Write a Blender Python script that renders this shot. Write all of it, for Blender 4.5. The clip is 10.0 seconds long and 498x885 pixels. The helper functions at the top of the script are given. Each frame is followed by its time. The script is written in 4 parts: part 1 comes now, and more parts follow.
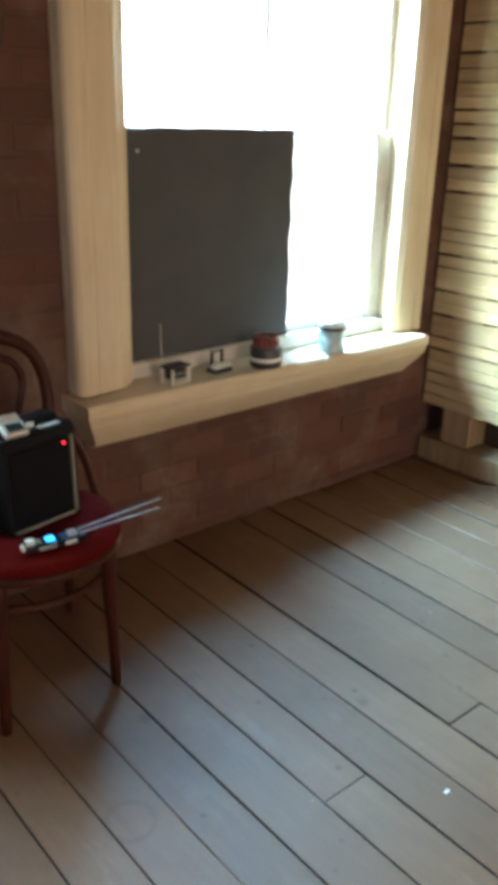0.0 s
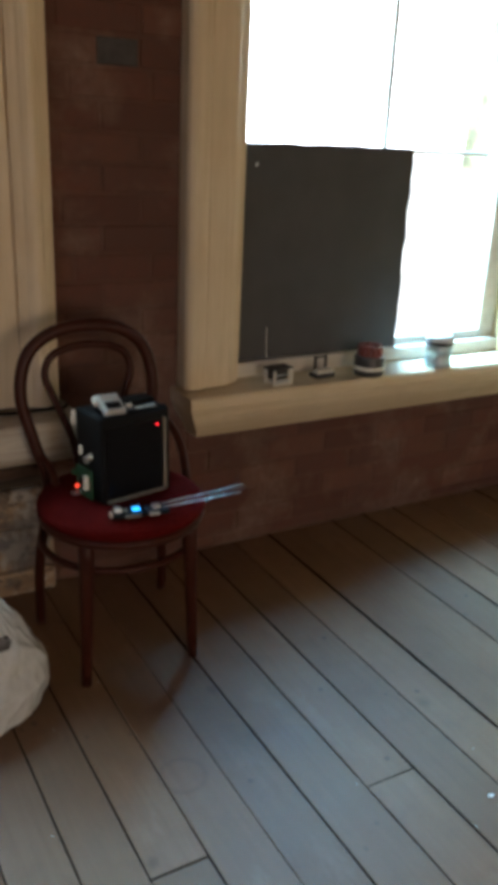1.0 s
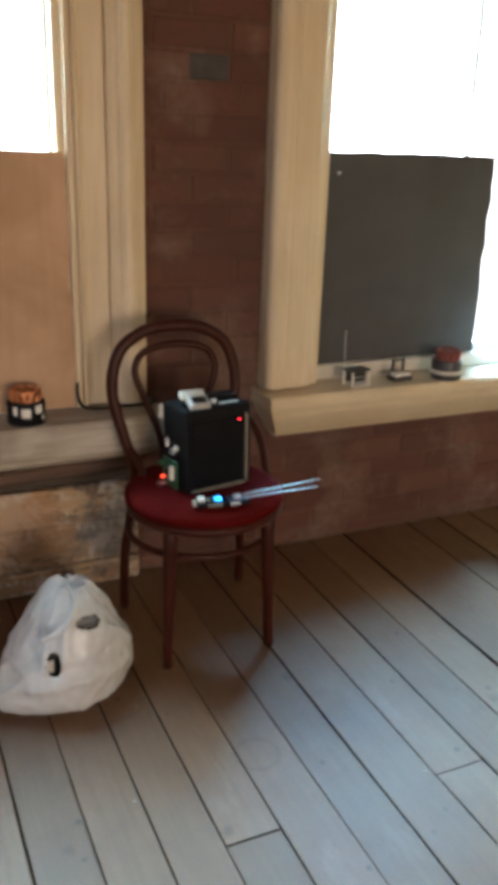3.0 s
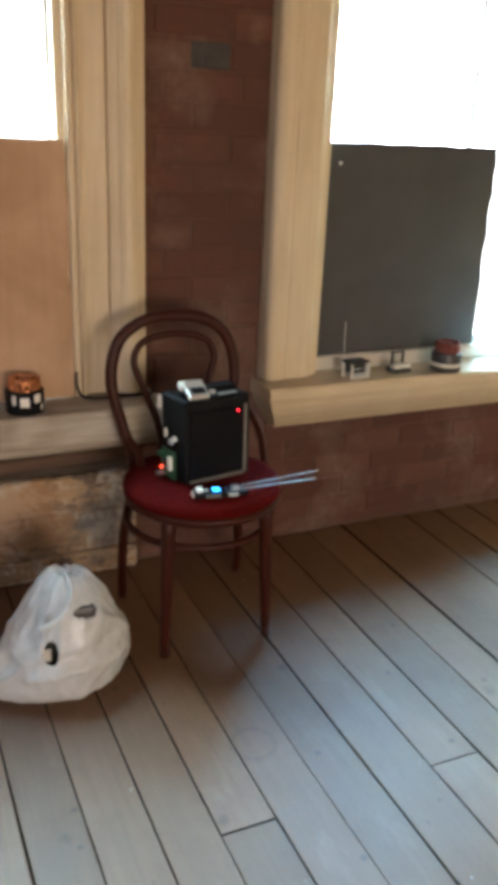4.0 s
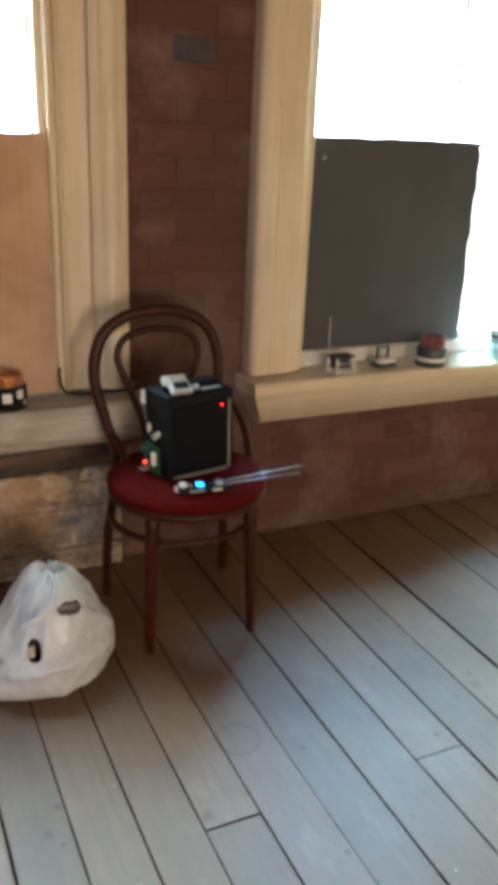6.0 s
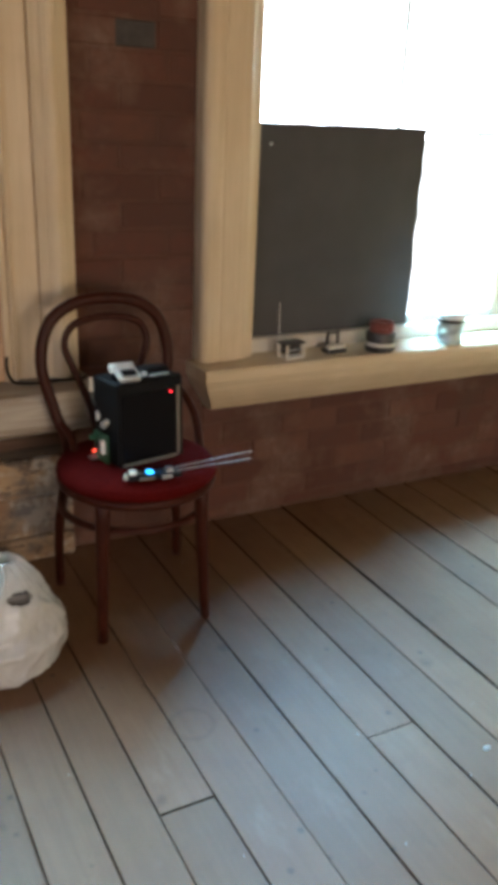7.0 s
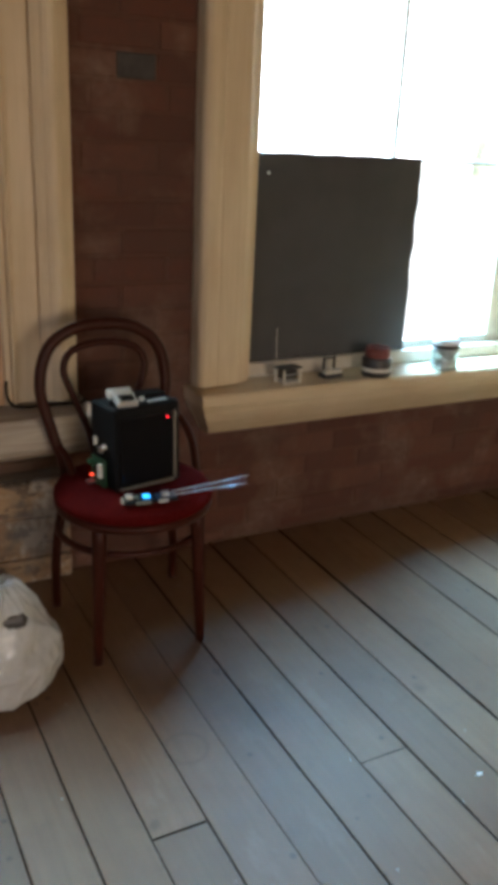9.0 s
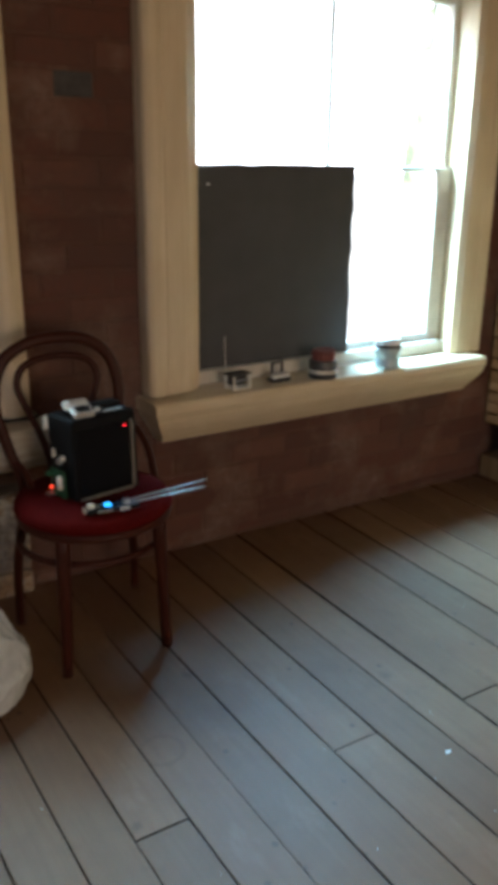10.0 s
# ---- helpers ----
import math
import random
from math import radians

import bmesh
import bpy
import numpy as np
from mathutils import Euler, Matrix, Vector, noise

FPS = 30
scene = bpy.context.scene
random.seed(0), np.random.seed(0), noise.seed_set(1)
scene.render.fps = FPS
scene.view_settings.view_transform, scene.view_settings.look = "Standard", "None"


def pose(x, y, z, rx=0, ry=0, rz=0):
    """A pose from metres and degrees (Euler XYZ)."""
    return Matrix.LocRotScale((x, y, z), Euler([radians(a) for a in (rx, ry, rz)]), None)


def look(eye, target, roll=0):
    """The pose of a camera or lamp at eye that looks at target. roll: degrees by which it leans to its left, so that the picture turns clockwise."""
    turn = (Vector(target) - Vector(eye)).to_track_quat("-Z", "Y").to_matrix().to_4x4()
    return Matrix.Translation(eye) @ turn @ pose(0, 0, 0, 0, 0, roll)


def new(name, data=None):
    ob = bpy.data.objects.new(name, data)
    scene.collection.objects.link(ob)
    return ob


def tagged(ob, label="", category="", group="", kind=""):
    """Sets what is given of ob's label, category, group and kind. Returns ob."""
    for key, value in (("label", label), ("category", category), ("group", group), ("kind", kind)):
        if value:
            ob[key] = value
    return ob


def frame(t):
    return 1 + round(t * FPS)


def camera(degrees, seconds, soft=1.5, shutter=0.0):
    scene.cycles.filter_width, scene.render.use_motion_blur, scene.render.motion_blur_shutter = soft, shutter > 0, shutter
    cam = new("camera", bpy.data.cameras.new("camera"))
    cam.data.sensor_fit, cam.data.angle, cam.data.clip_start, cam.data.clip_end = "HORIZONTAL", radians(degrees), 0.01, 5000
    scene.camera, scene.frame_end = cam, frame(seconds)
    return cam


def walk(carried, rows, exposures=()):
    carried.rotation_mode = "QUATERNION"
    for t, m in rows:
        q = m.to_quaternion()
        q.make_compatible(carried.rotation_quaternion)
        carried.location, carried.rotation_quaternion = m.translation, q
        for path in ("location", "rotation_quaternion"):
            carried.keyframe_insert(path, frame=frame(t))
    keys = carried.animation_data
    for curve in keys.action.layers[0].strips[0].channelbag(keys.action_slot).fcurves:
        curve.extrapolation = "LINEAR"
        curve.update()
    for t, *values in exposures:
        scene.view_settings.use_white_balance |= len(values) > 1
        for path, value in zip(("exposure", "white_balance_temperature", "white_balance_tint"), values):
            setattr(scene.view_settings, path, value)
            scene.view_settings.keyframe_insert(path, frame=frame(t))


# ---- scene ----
cam = camera(33.6, 10.0, soft=7.0, shutter=0.4)
PATH = [
    (0, (0.411, -1.886, 1.277), (1.622, -0.472, 0.547), 1.6),
    (0.5, (0.368, -1.986, 1.272), (1.496, -0.47, 0.616), -0.3),
    (1, (0.447, -2.069, 1.264), (1.387, -0.447, 0.569), 2.6),
    (1.5, (0.533, -2.155, 1.254), (1.41, -0.532, 0.481), 2.8),
    (2, (0.494, -2.174, 1.268), (1.341, -0.521, 0.527), 2.0),
    (2.5, (0.429, -2.156, 1.267), (1.223, -0.466, 0.55), 1.3),
    (3, (0.396, -2.146, 1.256), (1.178, -0.434, 0.58), 1.9),
    (4.5, (0.4, -2.145, 1.26), (1.181, -0.446, 0.552), 2.5),
    (5, (0.408, -2.151, 1.253), (1.189, -0.451, 0.547), 2.1),
    (6.5, (0.419, -2.148, 1.247), (1.246, -0.468, 0.544), 2.6),
    (7, (0.433, -2.167, 1.243), (1.319, -0.525, 0.522), 2.4),
    (7.5, (0.435, -2.169, 1.257), (1.371, -0.555, 0.539), 3.0),
    (8, (0.434, -2.168, 1.261), (1.363, -0.545, 0.551), 3.0),
    (8.5, (0.437, -2.176, 1.262), (1.338, -0.534, 0.56), 2.8),
    (9, (0.434, -2.186, 1.264), (1.326, -0.528, 0.587), 2.7),
    (9.5, (0.426, -2.183, 1.263), (1.321, -0.523, 0.596), 1.9),
    (10, (0.386, -2.218, 1.248), (1.397, -0.615, 0.61), 0.7),
]
EXPOSURES = [(0, 2.25, 5700, 10), (0.5, 1.8, 5700, 10), (1, 1.55, 5700, 10), (2.5, 2.25, 5700, 10), (4.5, 2.55, 5700, 10), (6.5, 2.5, 5700, 10), (7.5, 1.95, 5700, 10), (9.5, 1.72, 5700, 10), (10, 1.58, 5700, 10)]
walk(cam, [(t, look(eye, target, roll)) for t, eye, target, roll in PATH], EXPOSURES)

# ---- world and light ----
world = bpy.data.worlds.new("sky_world")
scene.world = world
world.use_nodes = True
_wn = world.node_tree.nodes
_sky = _wn.new("ShaderNodeTexSky")
_sky.sky_type = 'NISHITA'
_sky.sun_disc = False
_sky.sun_elevation = radians(48)
_sky.sun_rotation = radians(150)
_sky.air_density, _sky.dust_density = 1.0, 3.0
world.node_tree.links.new(_sky.outputs[0], _wn["Background"].inputs[0])
_wn["Background"].inputs[1].default_value = 0.15

sun = new("sun", bpy.data.lights.new("sun", 'SUN'))
sun.data.energy = 2.5
sun.data.angle = radians(3)
sun.data.color = (1.0, 0.95, 0.88)
sun.matrix_world = look((0, 0, 8), (-3.0, 6.0, 0))


def window_light(name, eye, target, w, h, watts, colour):
    lamp = new(name, bpy.data.lights.new(name, 'AREA'))
    lamp.data.shape = 'RECTANGLE'
    lamp.data.size, lamp.data.size_y = w, h
    lamp.data.energy = watts
    lamp.data.color = colour
    lamp.matrix_world = look(eye, target)
    return lamp


# sky patch before the two windows in view, warm fill from the window behind
window_light("skylight_right", (2.25, 1.2, 3.3), (2.5, -0.2, 0.6), 1.8, 1.4, 395, (0.36, 0.73, 1.0))
window_light("skylight_left", (0.1, 1.6, 3.4), (0.3, 0.1, 1.4), 1.8, 2.0, 380, (0.61, 0.92, 1.0))
# warm fill lamp added in an unseen opening to brighten the lath wall
window_light("fill_west", (-1.30, -2.1, 1.75), (3.0, -0.4, 1.1), 1.0, 1.5, 1.2, (1.0, 0.76, 0.48))
window_light("window_light_south", (0.9, -6.30, 1.25), (1.1, 0.0, 1.0), 2.0, 1.3, 26, (1.0, 0.72, 0.44))


# ---- materials ----
def nodes_of(name):
    m = bpy.data.materials.new(name)
    m.use_nodes = True
    nt = m.node_tree
    return m, nt, nt.nodes["Principled BSDF"]


def coords(nt, scale=(1, 1, 1), use="Object"):
    tc = nt.nodes.new("ShaderNodeTexCoord")
    mp = nt.nodes.new("ShaderNodeMapping")
    mp.inputs["Scale"].default_value = scale
    nt.links.new(tc.outputs[use], mp.inputs[0])
    return mp.outputs[0]


def noise_tex(nt, vec, scale, detail=4.0, rough=0.55, dist=0.0):
    n = nt.nodes.new("ShaderNodeTexNoise")
    n.inputs["Scale"].default_value = scale
    n.inputs["Detail"].default_value = detail
    n.inputs["Roughness"].default_value = rough
    n.inputs["Distortion"].default_value = dist
    if vec is not None:
        nt.links.new(vec, n.inputs["Vector"])
    return n.outputs["Fac"]


def ramp(nt, fac, stops):
    r = nt.nodes.new("ShaderNodeValToRGB")
    el = r.color_ramp.elements
    while len(el) < len(stops):
        el.new(0.5)
    for e, (p, c) in zip(el, stops):
        e.position = p
        e.color = (*c, 1) if len(c) == 3 else c
    nt.links.new(fac, r.inputs[0])
    return r.outputs[0]


def mix(nt, fac, a, b, mode='MIX'):
    m = nt.nodes.new("ShaderNodeMix")
    m.data_type = 'RGBA'
    m.blend_type = mode
    for sock, v in ((m.inputs[0], fac), (m.inputs[6], a), (m.inputs[7], b)):
        if isinstance(v, (int, float)):
            sock.default_value = v
        elif isinstance(v, tuple):
            sock.default_value = (*v, 1)
        else:
            nt.links.new(v, sock)
    return m.outputs[2]


def bump(nt, bsdf, height, strength=0.3, distance=0.005):
    b = nt.nodes.new("ShaderNodeBump")
    b.inputs["Strength"].default_value = strength
    b.inputs["Distance"].default_value = distance
    nt.links.new(height, b.inputs["Height"])
    nt.links.new(b.outputs[0], bsdf.inputs["Normal"])


def shifted(nt, vec, amount):
    """vec moved by a random step for each object, so that alike pieces differ."""
    oi = nt.nodes.new("ShaderNodeObjectInfo")
    mul = nt.nodes.new("ShaderNodeMath")
    mul.operation = 'MULTIPLY'
    mul.inputs[1].default_value = amount
    nt.links.new(oi.outputs["Random"], mul.inputs[0])
    add = nt.nodes.new("ShaderNodeVectorMath")
    add.operation = 'ADD'
    nt.links.new(vec, add.inputs[0])
    nt.links.new(mul.outputs[0], add.inputs[1])
    return add.outputs[0], oi.outputs["Random"]


def wood(name, dark, light, axis='z', grain=60, rough=0.6, vary=0.25, stain=None, stain_amount=0.4, bump_s=0.25, spec=0.3):
    m, nt, b = nodes_of(name)
    s = {'x': (0.06, 1, 1), 'y': (1, 0.06, 1), 'z': (1, 1, 0.06)}[axis]
    v, rnd = shifted(nt, coords(nt, s), 13.0)
    g = noise_tex(nt, v, grain, 6, 0.6, 0.4)
    fine = noise_tex(nt, v, grain * 4, 3, 0.6)
    c = ramp(nt, g, [(0.3, dark), (0.7, light)])
    c = mix(nt, 0.25, c, ramp(nt, fine, [(0.35, dark), (0.6, light)]))
    v2, _ = shifted(nt, coords(nt), 7.0)
    big = noise_tex(nt, v2, 3.0, 4, 0.6, 0.6)
    if stain:
        c = mix(nt, ramp(nt, big, [(0.45, (0, 0, 0)), (0.72, (stain_amount,) * 3)]), c, stain)
    tone = nt.nodes.new("ShaderNodeMapRange")
    tone.inputs["To Min"].default_value = 1 - vary
    tone.inputs["To Max"].default_value = 1 + vary * 0.4
    nt.links.new(rnd, tone.inputs["Value"])
    c = mix(nt, 1.0, c, tone.outputs[0], 'MULTIPLY')
    nt.links.new(c, b.inputs["Base Color"])
    rr = nt.nodes.new("ShaderNodeMapRange")
    rr.inputs["To Min"].default_value = rough - 0.1
    rr.inputs["To Max"].default_value = rough + 0.15
    nt.links.new(big, rr.inputs["Value"])
    nt.links.new(rr.outputs[0], b.inputs["Roughness"])
    b.inputs["Specular IOR Level"].default_value = spec
    bump(nt, b, g, bump_s, 0.003)
    return m


def plain(name, colour, rough=0.5, metal=0.0, mottle=0.15, scale=40, bump_s=0.1, spec=0.5):
    m, nt, b = nodes_of(name)
    v = coords(nt)
    n = noise_tex(nt, v, scale, 4)
    n2 = noise_tex(nt, v, scale * 0.12, 3)
    dk = tuple(c * (1 - mottle) for c in colour)
    lt = tuple(min(1, c * (1 + mottle)) for c in colour)
    c = mix(nt, 0.5, ramp(nt, n, [(0.35, dk), (0.65, lt)]), ramp(nt, n2, [(0.35, dk), (0.65, lt)]))
    nt.links.new(c, b.inputs["Base Color"])
    b.inputs["Roughness"].default_value = rough
    b.inputs["Metallic"].default_value = metal
    b.inputs["Specular IOR Level"].default_value = spec
    if bump_s:
        bump(nt, b, n, bump_s, 0.002)
    return m


def glow(name, colour, strength):
    m, nt, b = nodes_of(name)
    b.inputs["Base Color"].default_value = (*colour, 1)
    b.inputs["Emission Color"].default_value = (*colour, 1)
    b.inputs["Emission Strength"].default_value = strength
    return m


def brick_material(name, wash, tones):
    """Old soft brick under smeared mortar and scraps of whitewash."""
    m, nt, b = nodes_of(name)
    v, rnd = shifted(nt, coords(nt, use="Object"), 9.0)
    base = ramp(nt, rnd, [(0.0, tones[0]), (0.5, tones[1]), (1.0, tones[2])])
    n = noise_tex(nt, v, 45, 5, 0.65)
    c = mix(nt, ramp(nt, n, [(0.35, (0, 0, 0)), (0.75, (0.5,) * 3)]), base, (0.075, 0.042, 0.032))
    geo = nt.nodes.new("ShaderNodeNewGeometry")
    pos = geo.outputs["Position"]
    soot = noise_tex(nt, pos, 2.6, 5, 0.6, 0.6)
    c = mix(nt, ramp(nt, soot, [(0.40, (0, 0, 0)), (0.62, (0.6,) * 3)]), c, (0.085, 0.048, 0.036))
    w = noise_tex(nt, pos, 5.0, 4, 0.55, 0.2)
    w2 = noise_tex(nt, pos, 38, 4, 0.6)
    patch = mix(nt, 1.0, ramp(nt, w, [(0.50, (0, 0, 0)), (0.74, (wash,) * 3)]), ramp(nt, w2, [(0.3, (0.3,) * 3), (0.7, (1, 1, 1))]), 'MULTIPLY')
    c = mix(nt, patch, c, (0.30, 0.225, 0.165))
    nt.links.new(c, b.inputs["Base Color"])
    b.inputs["Roughness"].default_value = 0.85
    b.inputs["Specular IOR Level"].default_value = 0.2
    bump(nt, b, n, 0.5, 0.004)
    return m


def rough_board(name):
    """Old wall boarding with scraps of paint and dirt."""
    m, nt, b = nodes_of(name)
    v = coords(nt, (0.08, 1, 1))
    g = noise_tex(nt, v, 50, 6, 0.6, 0.5)
    c = ramp(nt, g, [(0.3, (0.22, 0.13, 0.065)), (0.7, (0.48, 0.33, 0.18))])
    p = coords(nt)
    big = noise_tex(nt, p, 7.5, 6, 0.68, 0.5)
    c = mix(nt, ramp(nt, big, [(0.47, (0, 0, 0)), (0.54, (0.85,) * 3)]), c, (0.56, 0.49, 0.38))
    big2 = noise_tex(nt, coords(nt, (1, 1, 1.6)), 11, 6, 0.7, 0.4)
    c = mix(nt, ramp(nt, big2, [(0.52, (0, 0, 0)), (0.58, (0.85,) * 3)]), c, (0.10, 0.07, 0.05))
    # a sooty patch and a scorched brown one, both with ragged edges
    for place, size, tint in (((0.94, 0.03, 0.17), 0.13, (0.10, 0.095, 0.09)), ((0.70, 0.03, 0.22), 0.16, (0.36, 0.19, 0.08))):
        k = nt.nodes.new("ShaderNodeVectorMath")
        k.operation = 'DISTANCE'
        k.inputs[1].default_value = place
        nt.links.new(p, k.inputs[0])
        wob = nt.nodes.new("ShaderNodeMath")
        wob.operation = 'MULTIPLY_ADD'
        wob.inputs[1].default_value, wob.inputs[2].default_value = 0.30, -0.15
        nt.links.new(noise_tex(nt, p, 16, 5, 0.65), wob.inputs[0])
        dist = nt.nodes.new("ShaderNodeMath")
        nt.links.new(k.outputs["Value"], dist.inputs[0])
        nt.links.new(wob.outputs[0], dist.inputs[1])
        c = mix(nt, ramp(nt, dist.outputs[0], [(size * 0.5, (0.7,) * 3), (size, (0, 0, 0))]), c, tint)
    nt.links.new(c, b.inputs["Base Color"])
    b.inputs["Roughness"].default_value = 0.8
    bump(nt, b, big, 0.5, 0.006)
    return m


def floor_material():
    """Worn grey-brown floor board: faint grain, traffic wear, spots and one old ring stain."""
    m, nt, b = nodes_of("worn_floor_board")
    v, rnd = shifted(nt, coords(nt, (1, 0.05, 1)), 13.0)
    g = noise_tex(nt, v, 70, 6, 0.6, 0.4)
    c = ramp(nt, g, [(0.2, (0.136, 0.070, 0.033)), (0.8, (0.180, 0.096, 0.047))])
    p = coords(nt)
    big = noise_tex(nt, p, 2.2, 5, 0.6, 0.5)
    c = mix(nt, ramp(nt, big, [(0.42, (0, 0, 0)), (0.7, (0.55,) * 3)]), c, (0.122, 0.053, 0.025))
    mid = noise_tex(nt, p, 14, 5, 0.65, 0.3)
    c = mix(nt, ramp(nt, mid, [(0.55, (0, 0, 0)), (0.75, (0.45,) * 3)]), c, (0.104, 0.060, 0.037))
    pale = noise_tex(nt, coords(nt, (1, 0.4, 1)), 8, 5, 0.7, 0.3)
    c = mix(nt, ramp(nt, pale, [(0.58, (0, 0, 0)), (0.74, (0.4,) * 3)]), c, (0.225, 0.138, 0.084))
    spots = nt.nodes.new("ShaderNodeTexVoronoi")
    spots.inputs["Scale"].default_value = 11
    nt.links.new(p, spots.inputs["Vector"])
    c = mix(nt, ramp(nt, spots.outputs["Distance"], [(0.05, (0.7,) * 3), (0.10, (0, 0, 0))]), c, (0.060, 0.034, 0.021))
    # ring stain
    d = nt.nodes.new("ShaderNodeVectorMath")
    d.operation = 'DISTANCE'
    d.inputs[1].default_value = (1.046, -0.821, 0.0)
    nt.links.new(p, d.inputs[0])
    ring = ramp(nt, d.outputs["Value"], [(0.040, (0, 0, 0)), (0.046, (0.5,) * 3), (0.050, (0.5,) * 3), (0.057, (0.0,) * 3)])
    c = mix(nt, ring, c, (0.104, 0.051, 0.025))
    # knots and old spills
    for place, size in (((1.233, -0.594, 0.0), 0.020), ((1.67, -0.86, 0.0), 0.022), ((0.61, -0.93, 0.0), 0.014), ((0.90, -1.00, 0.0), 0.016)):
        k = nt.nodes.new("ShaderNodeVectorMath")
        k.operation = 'DISTANCE'
        k.inputs[1].default_value = place
        nt.links.new(p, k.inputs[0])
        wob = nt.nodes.new("ShaderNodeMath")
        wob.operation = 'MULTIPLY_ADD'
        wob.inputs[1].default_value, wob.inputs[2].default_value = 0.03, -0.015
        nt.links.new(noise_tex(nt, p, 60, 3), wob.inputs[0])
        dist = nt.nodes.new("ShaderNodeMath")
        nt.links.new(k.outputs["Value"], dist.inputs[0])
        nt.links.new(wob.outputs[0], dist.inputs[1])
        c = mix(nt, ramp(nt, dist.outputs[0], [(size * 0.2, (0.55,) * 3), (size * 1.1, (0, 0, 0))]), c, (0.066, 0.033, 0.015))
    tone = nt.nodes.new("ShaderNodeMapRange")
    tone.inputs["To Min"].default_value = 0.84
    tone.inputs["To Max"].default_value = 1.12
    nt.links.new(rnd, tone.inputs["Value"])
    c = mix(nt, 1.0, c, tone.outputs[0], 'MULTIPLY')
    nt.links.new(c, b.inputs["Base Color"])
    rr = nt.nodes.new("ShaderNodeMapRange")
    rr.inputs["To Min"].default_value = 0.44
    rr.inputs["To Max"].default_value = 0.64
    nt.links.new(mid, rr.inputs["Value"])
    nt.links.new(rr.outputs[0], b.inputs["Roughness"])
    b.inputs["Specular IOR Level"].default_value = 0.4
    bump(nt, b, g, 0.15, 0.002)
    return m


def glass_material():
    m, nt, b = nodes_of("window_glass")
    out = nt.nodes["Material Output"]
    tr = nt.nodes.new("ShaderNodeBsdfTransparent")
    gl = nt.nodes.new("ShaderNodeBsdfGlossy")
    gl.inputs["Roughness"].default_value = 0.03
    lw = nt.nodes.new("ShaderNodeLayerWeight")
    lw.inputs[0].default_value = 0.15
    fr = nt.nodes.new("ShaderNodeMath")
    fr.operation = 'MULTIPLY_ADD'
    fr.inputs[1].default_value, fr.inputs[2].default_value = 0.4, 0.03
    nt.links.new(lw.outputs["Facing"], fr.inputs[0])
    mx = nt.nodes.new("ShaderNodeMixShader")
    nt.links.new(fr.outputs[0], mx.inputs[0])
    nt.links.new(tr.outputs[0], mx.inputs[1])
    nt.links.new(gl.outputs[0], mx.inputs[2])
    nt.links.new(mx.outputs[0], out.inputs[0])
    return m


FLOOR_WOOD = floor_material()
PINE = wood("bare_pine", (0.57, 0.45, 0.29), (0.69, 0.565, 0.39), 'z', 30, 0.5, 0.10, (0.46, 0.33, 0.19), 0.35, 0.08)
PINE_X = wood("bare_pine_level", (0.55, 0.43, 0.27), (0.68, 0.55, 0.375), 'x', 30, 0.5, 0.10, (0.40, 0.28, 0.16), 0.4, 0.08)
WEATHERED = wood("weathered_sill_wood", (0.30, 0.235, 0.165), (0.56, 0.49, 0.385), 'x', 34, 0.75, 0.1, (0.13, 0.08, 0.05), 0.75, 0.3)
LATH_WOOD = wood("lath_wood", (0.50, 0.34, 0.16), (0.72, 0.54, 0.30), 'y', 60, 0.7, 0.22, (0.36, 0.24, 0.12), 0.4)
STUD_WOOD = wood("stud_wood", (0.22, 0.14, 0.07), (0.40, 0.27, 0.14), 'z', 40, 0.75, 0.2)
PLY = wood("plywood", (0.44, 0.265, 0.145), (0.53, 0.345, 0.205), 'z', 12, 0.6, 0.1, (0.31, 0.165, 0.08), 0.8, 0.08)
DARK_BOARD = plain("dark_hardboard", (0.060, 0.057, 0.055), 0.6, 0, 0.14, 9, 0.06, 0.3)
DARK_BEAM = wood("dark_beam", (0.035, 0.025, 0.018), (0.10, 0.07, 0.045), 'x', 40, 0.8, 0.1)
BENTWOOD = wood("bentwood_stain", (0.026, 0.0052, 0.0024), (0.051, 0.0110, 0.0046), 'z', 50, 0.45, 0.1, None, 0.4, 0.06, 0.2)
OLD_BOARD = rough_board("old_wall_boarding")
SASH_PAINT = plain("sash_paint", (0.55, 0.50, 0.42), 0.5, 0, 0.12, 30)
BRICK = brick_material("old_brick", 0.48, ((0.092, 0.037, 0.025), (0.118, 0.046, 0.030), (0.145, 0.061, 0.039)))
MORTAR = brick_material("smeared_mortar", 0.54, ((0.114, 0.050, 0.033),) * 3)
PLASTER = plain("wall_plaster", (0.16, 0.12, 0.085), 0.85, 0, 0.1, 8, 0.2, 0.2)
CEIL = plain("ceiling_board", (0.12, 0.095, 0.07), 0.85, 0, 0.1, 8, 0.1, 0.2)
GLASS = glass_material()
STONE = plain("weathered_stone", (0.25, 0.19, 0.10), 0.9, 0, 0.75, 16, 0.5, 0.2)
WHITE_STONE = plain("limewashed_reveal", (0.78, 0.76, 0.70), 0.9, 0, 0.08, 14, 0.2, 0.2)
GROUND = plain("pale_ground", (0.45, 0.43, 0.36), 0.95, 0, 0.25, 0.6, 0.1, 0.1)
DIRT = plain("underfloor_dirt", (0.008, 0.006, 0.005), 0.95, 0, 0.2, 20, 0.2, 0.0)


# ---- mesh helpers ----
def link_mesh(name, bm, material, smooth=False):
    me = bpy.data.meshes.new(name)
    bmesh.ops.recalc_face_normals(bm, faces=bm.faces)
    bm.to_mesh(me)
    bm.free()
    for p in me.polygons:
        p.use_smooth = smooth
    me.materials.append(material)
    return new(name, me)


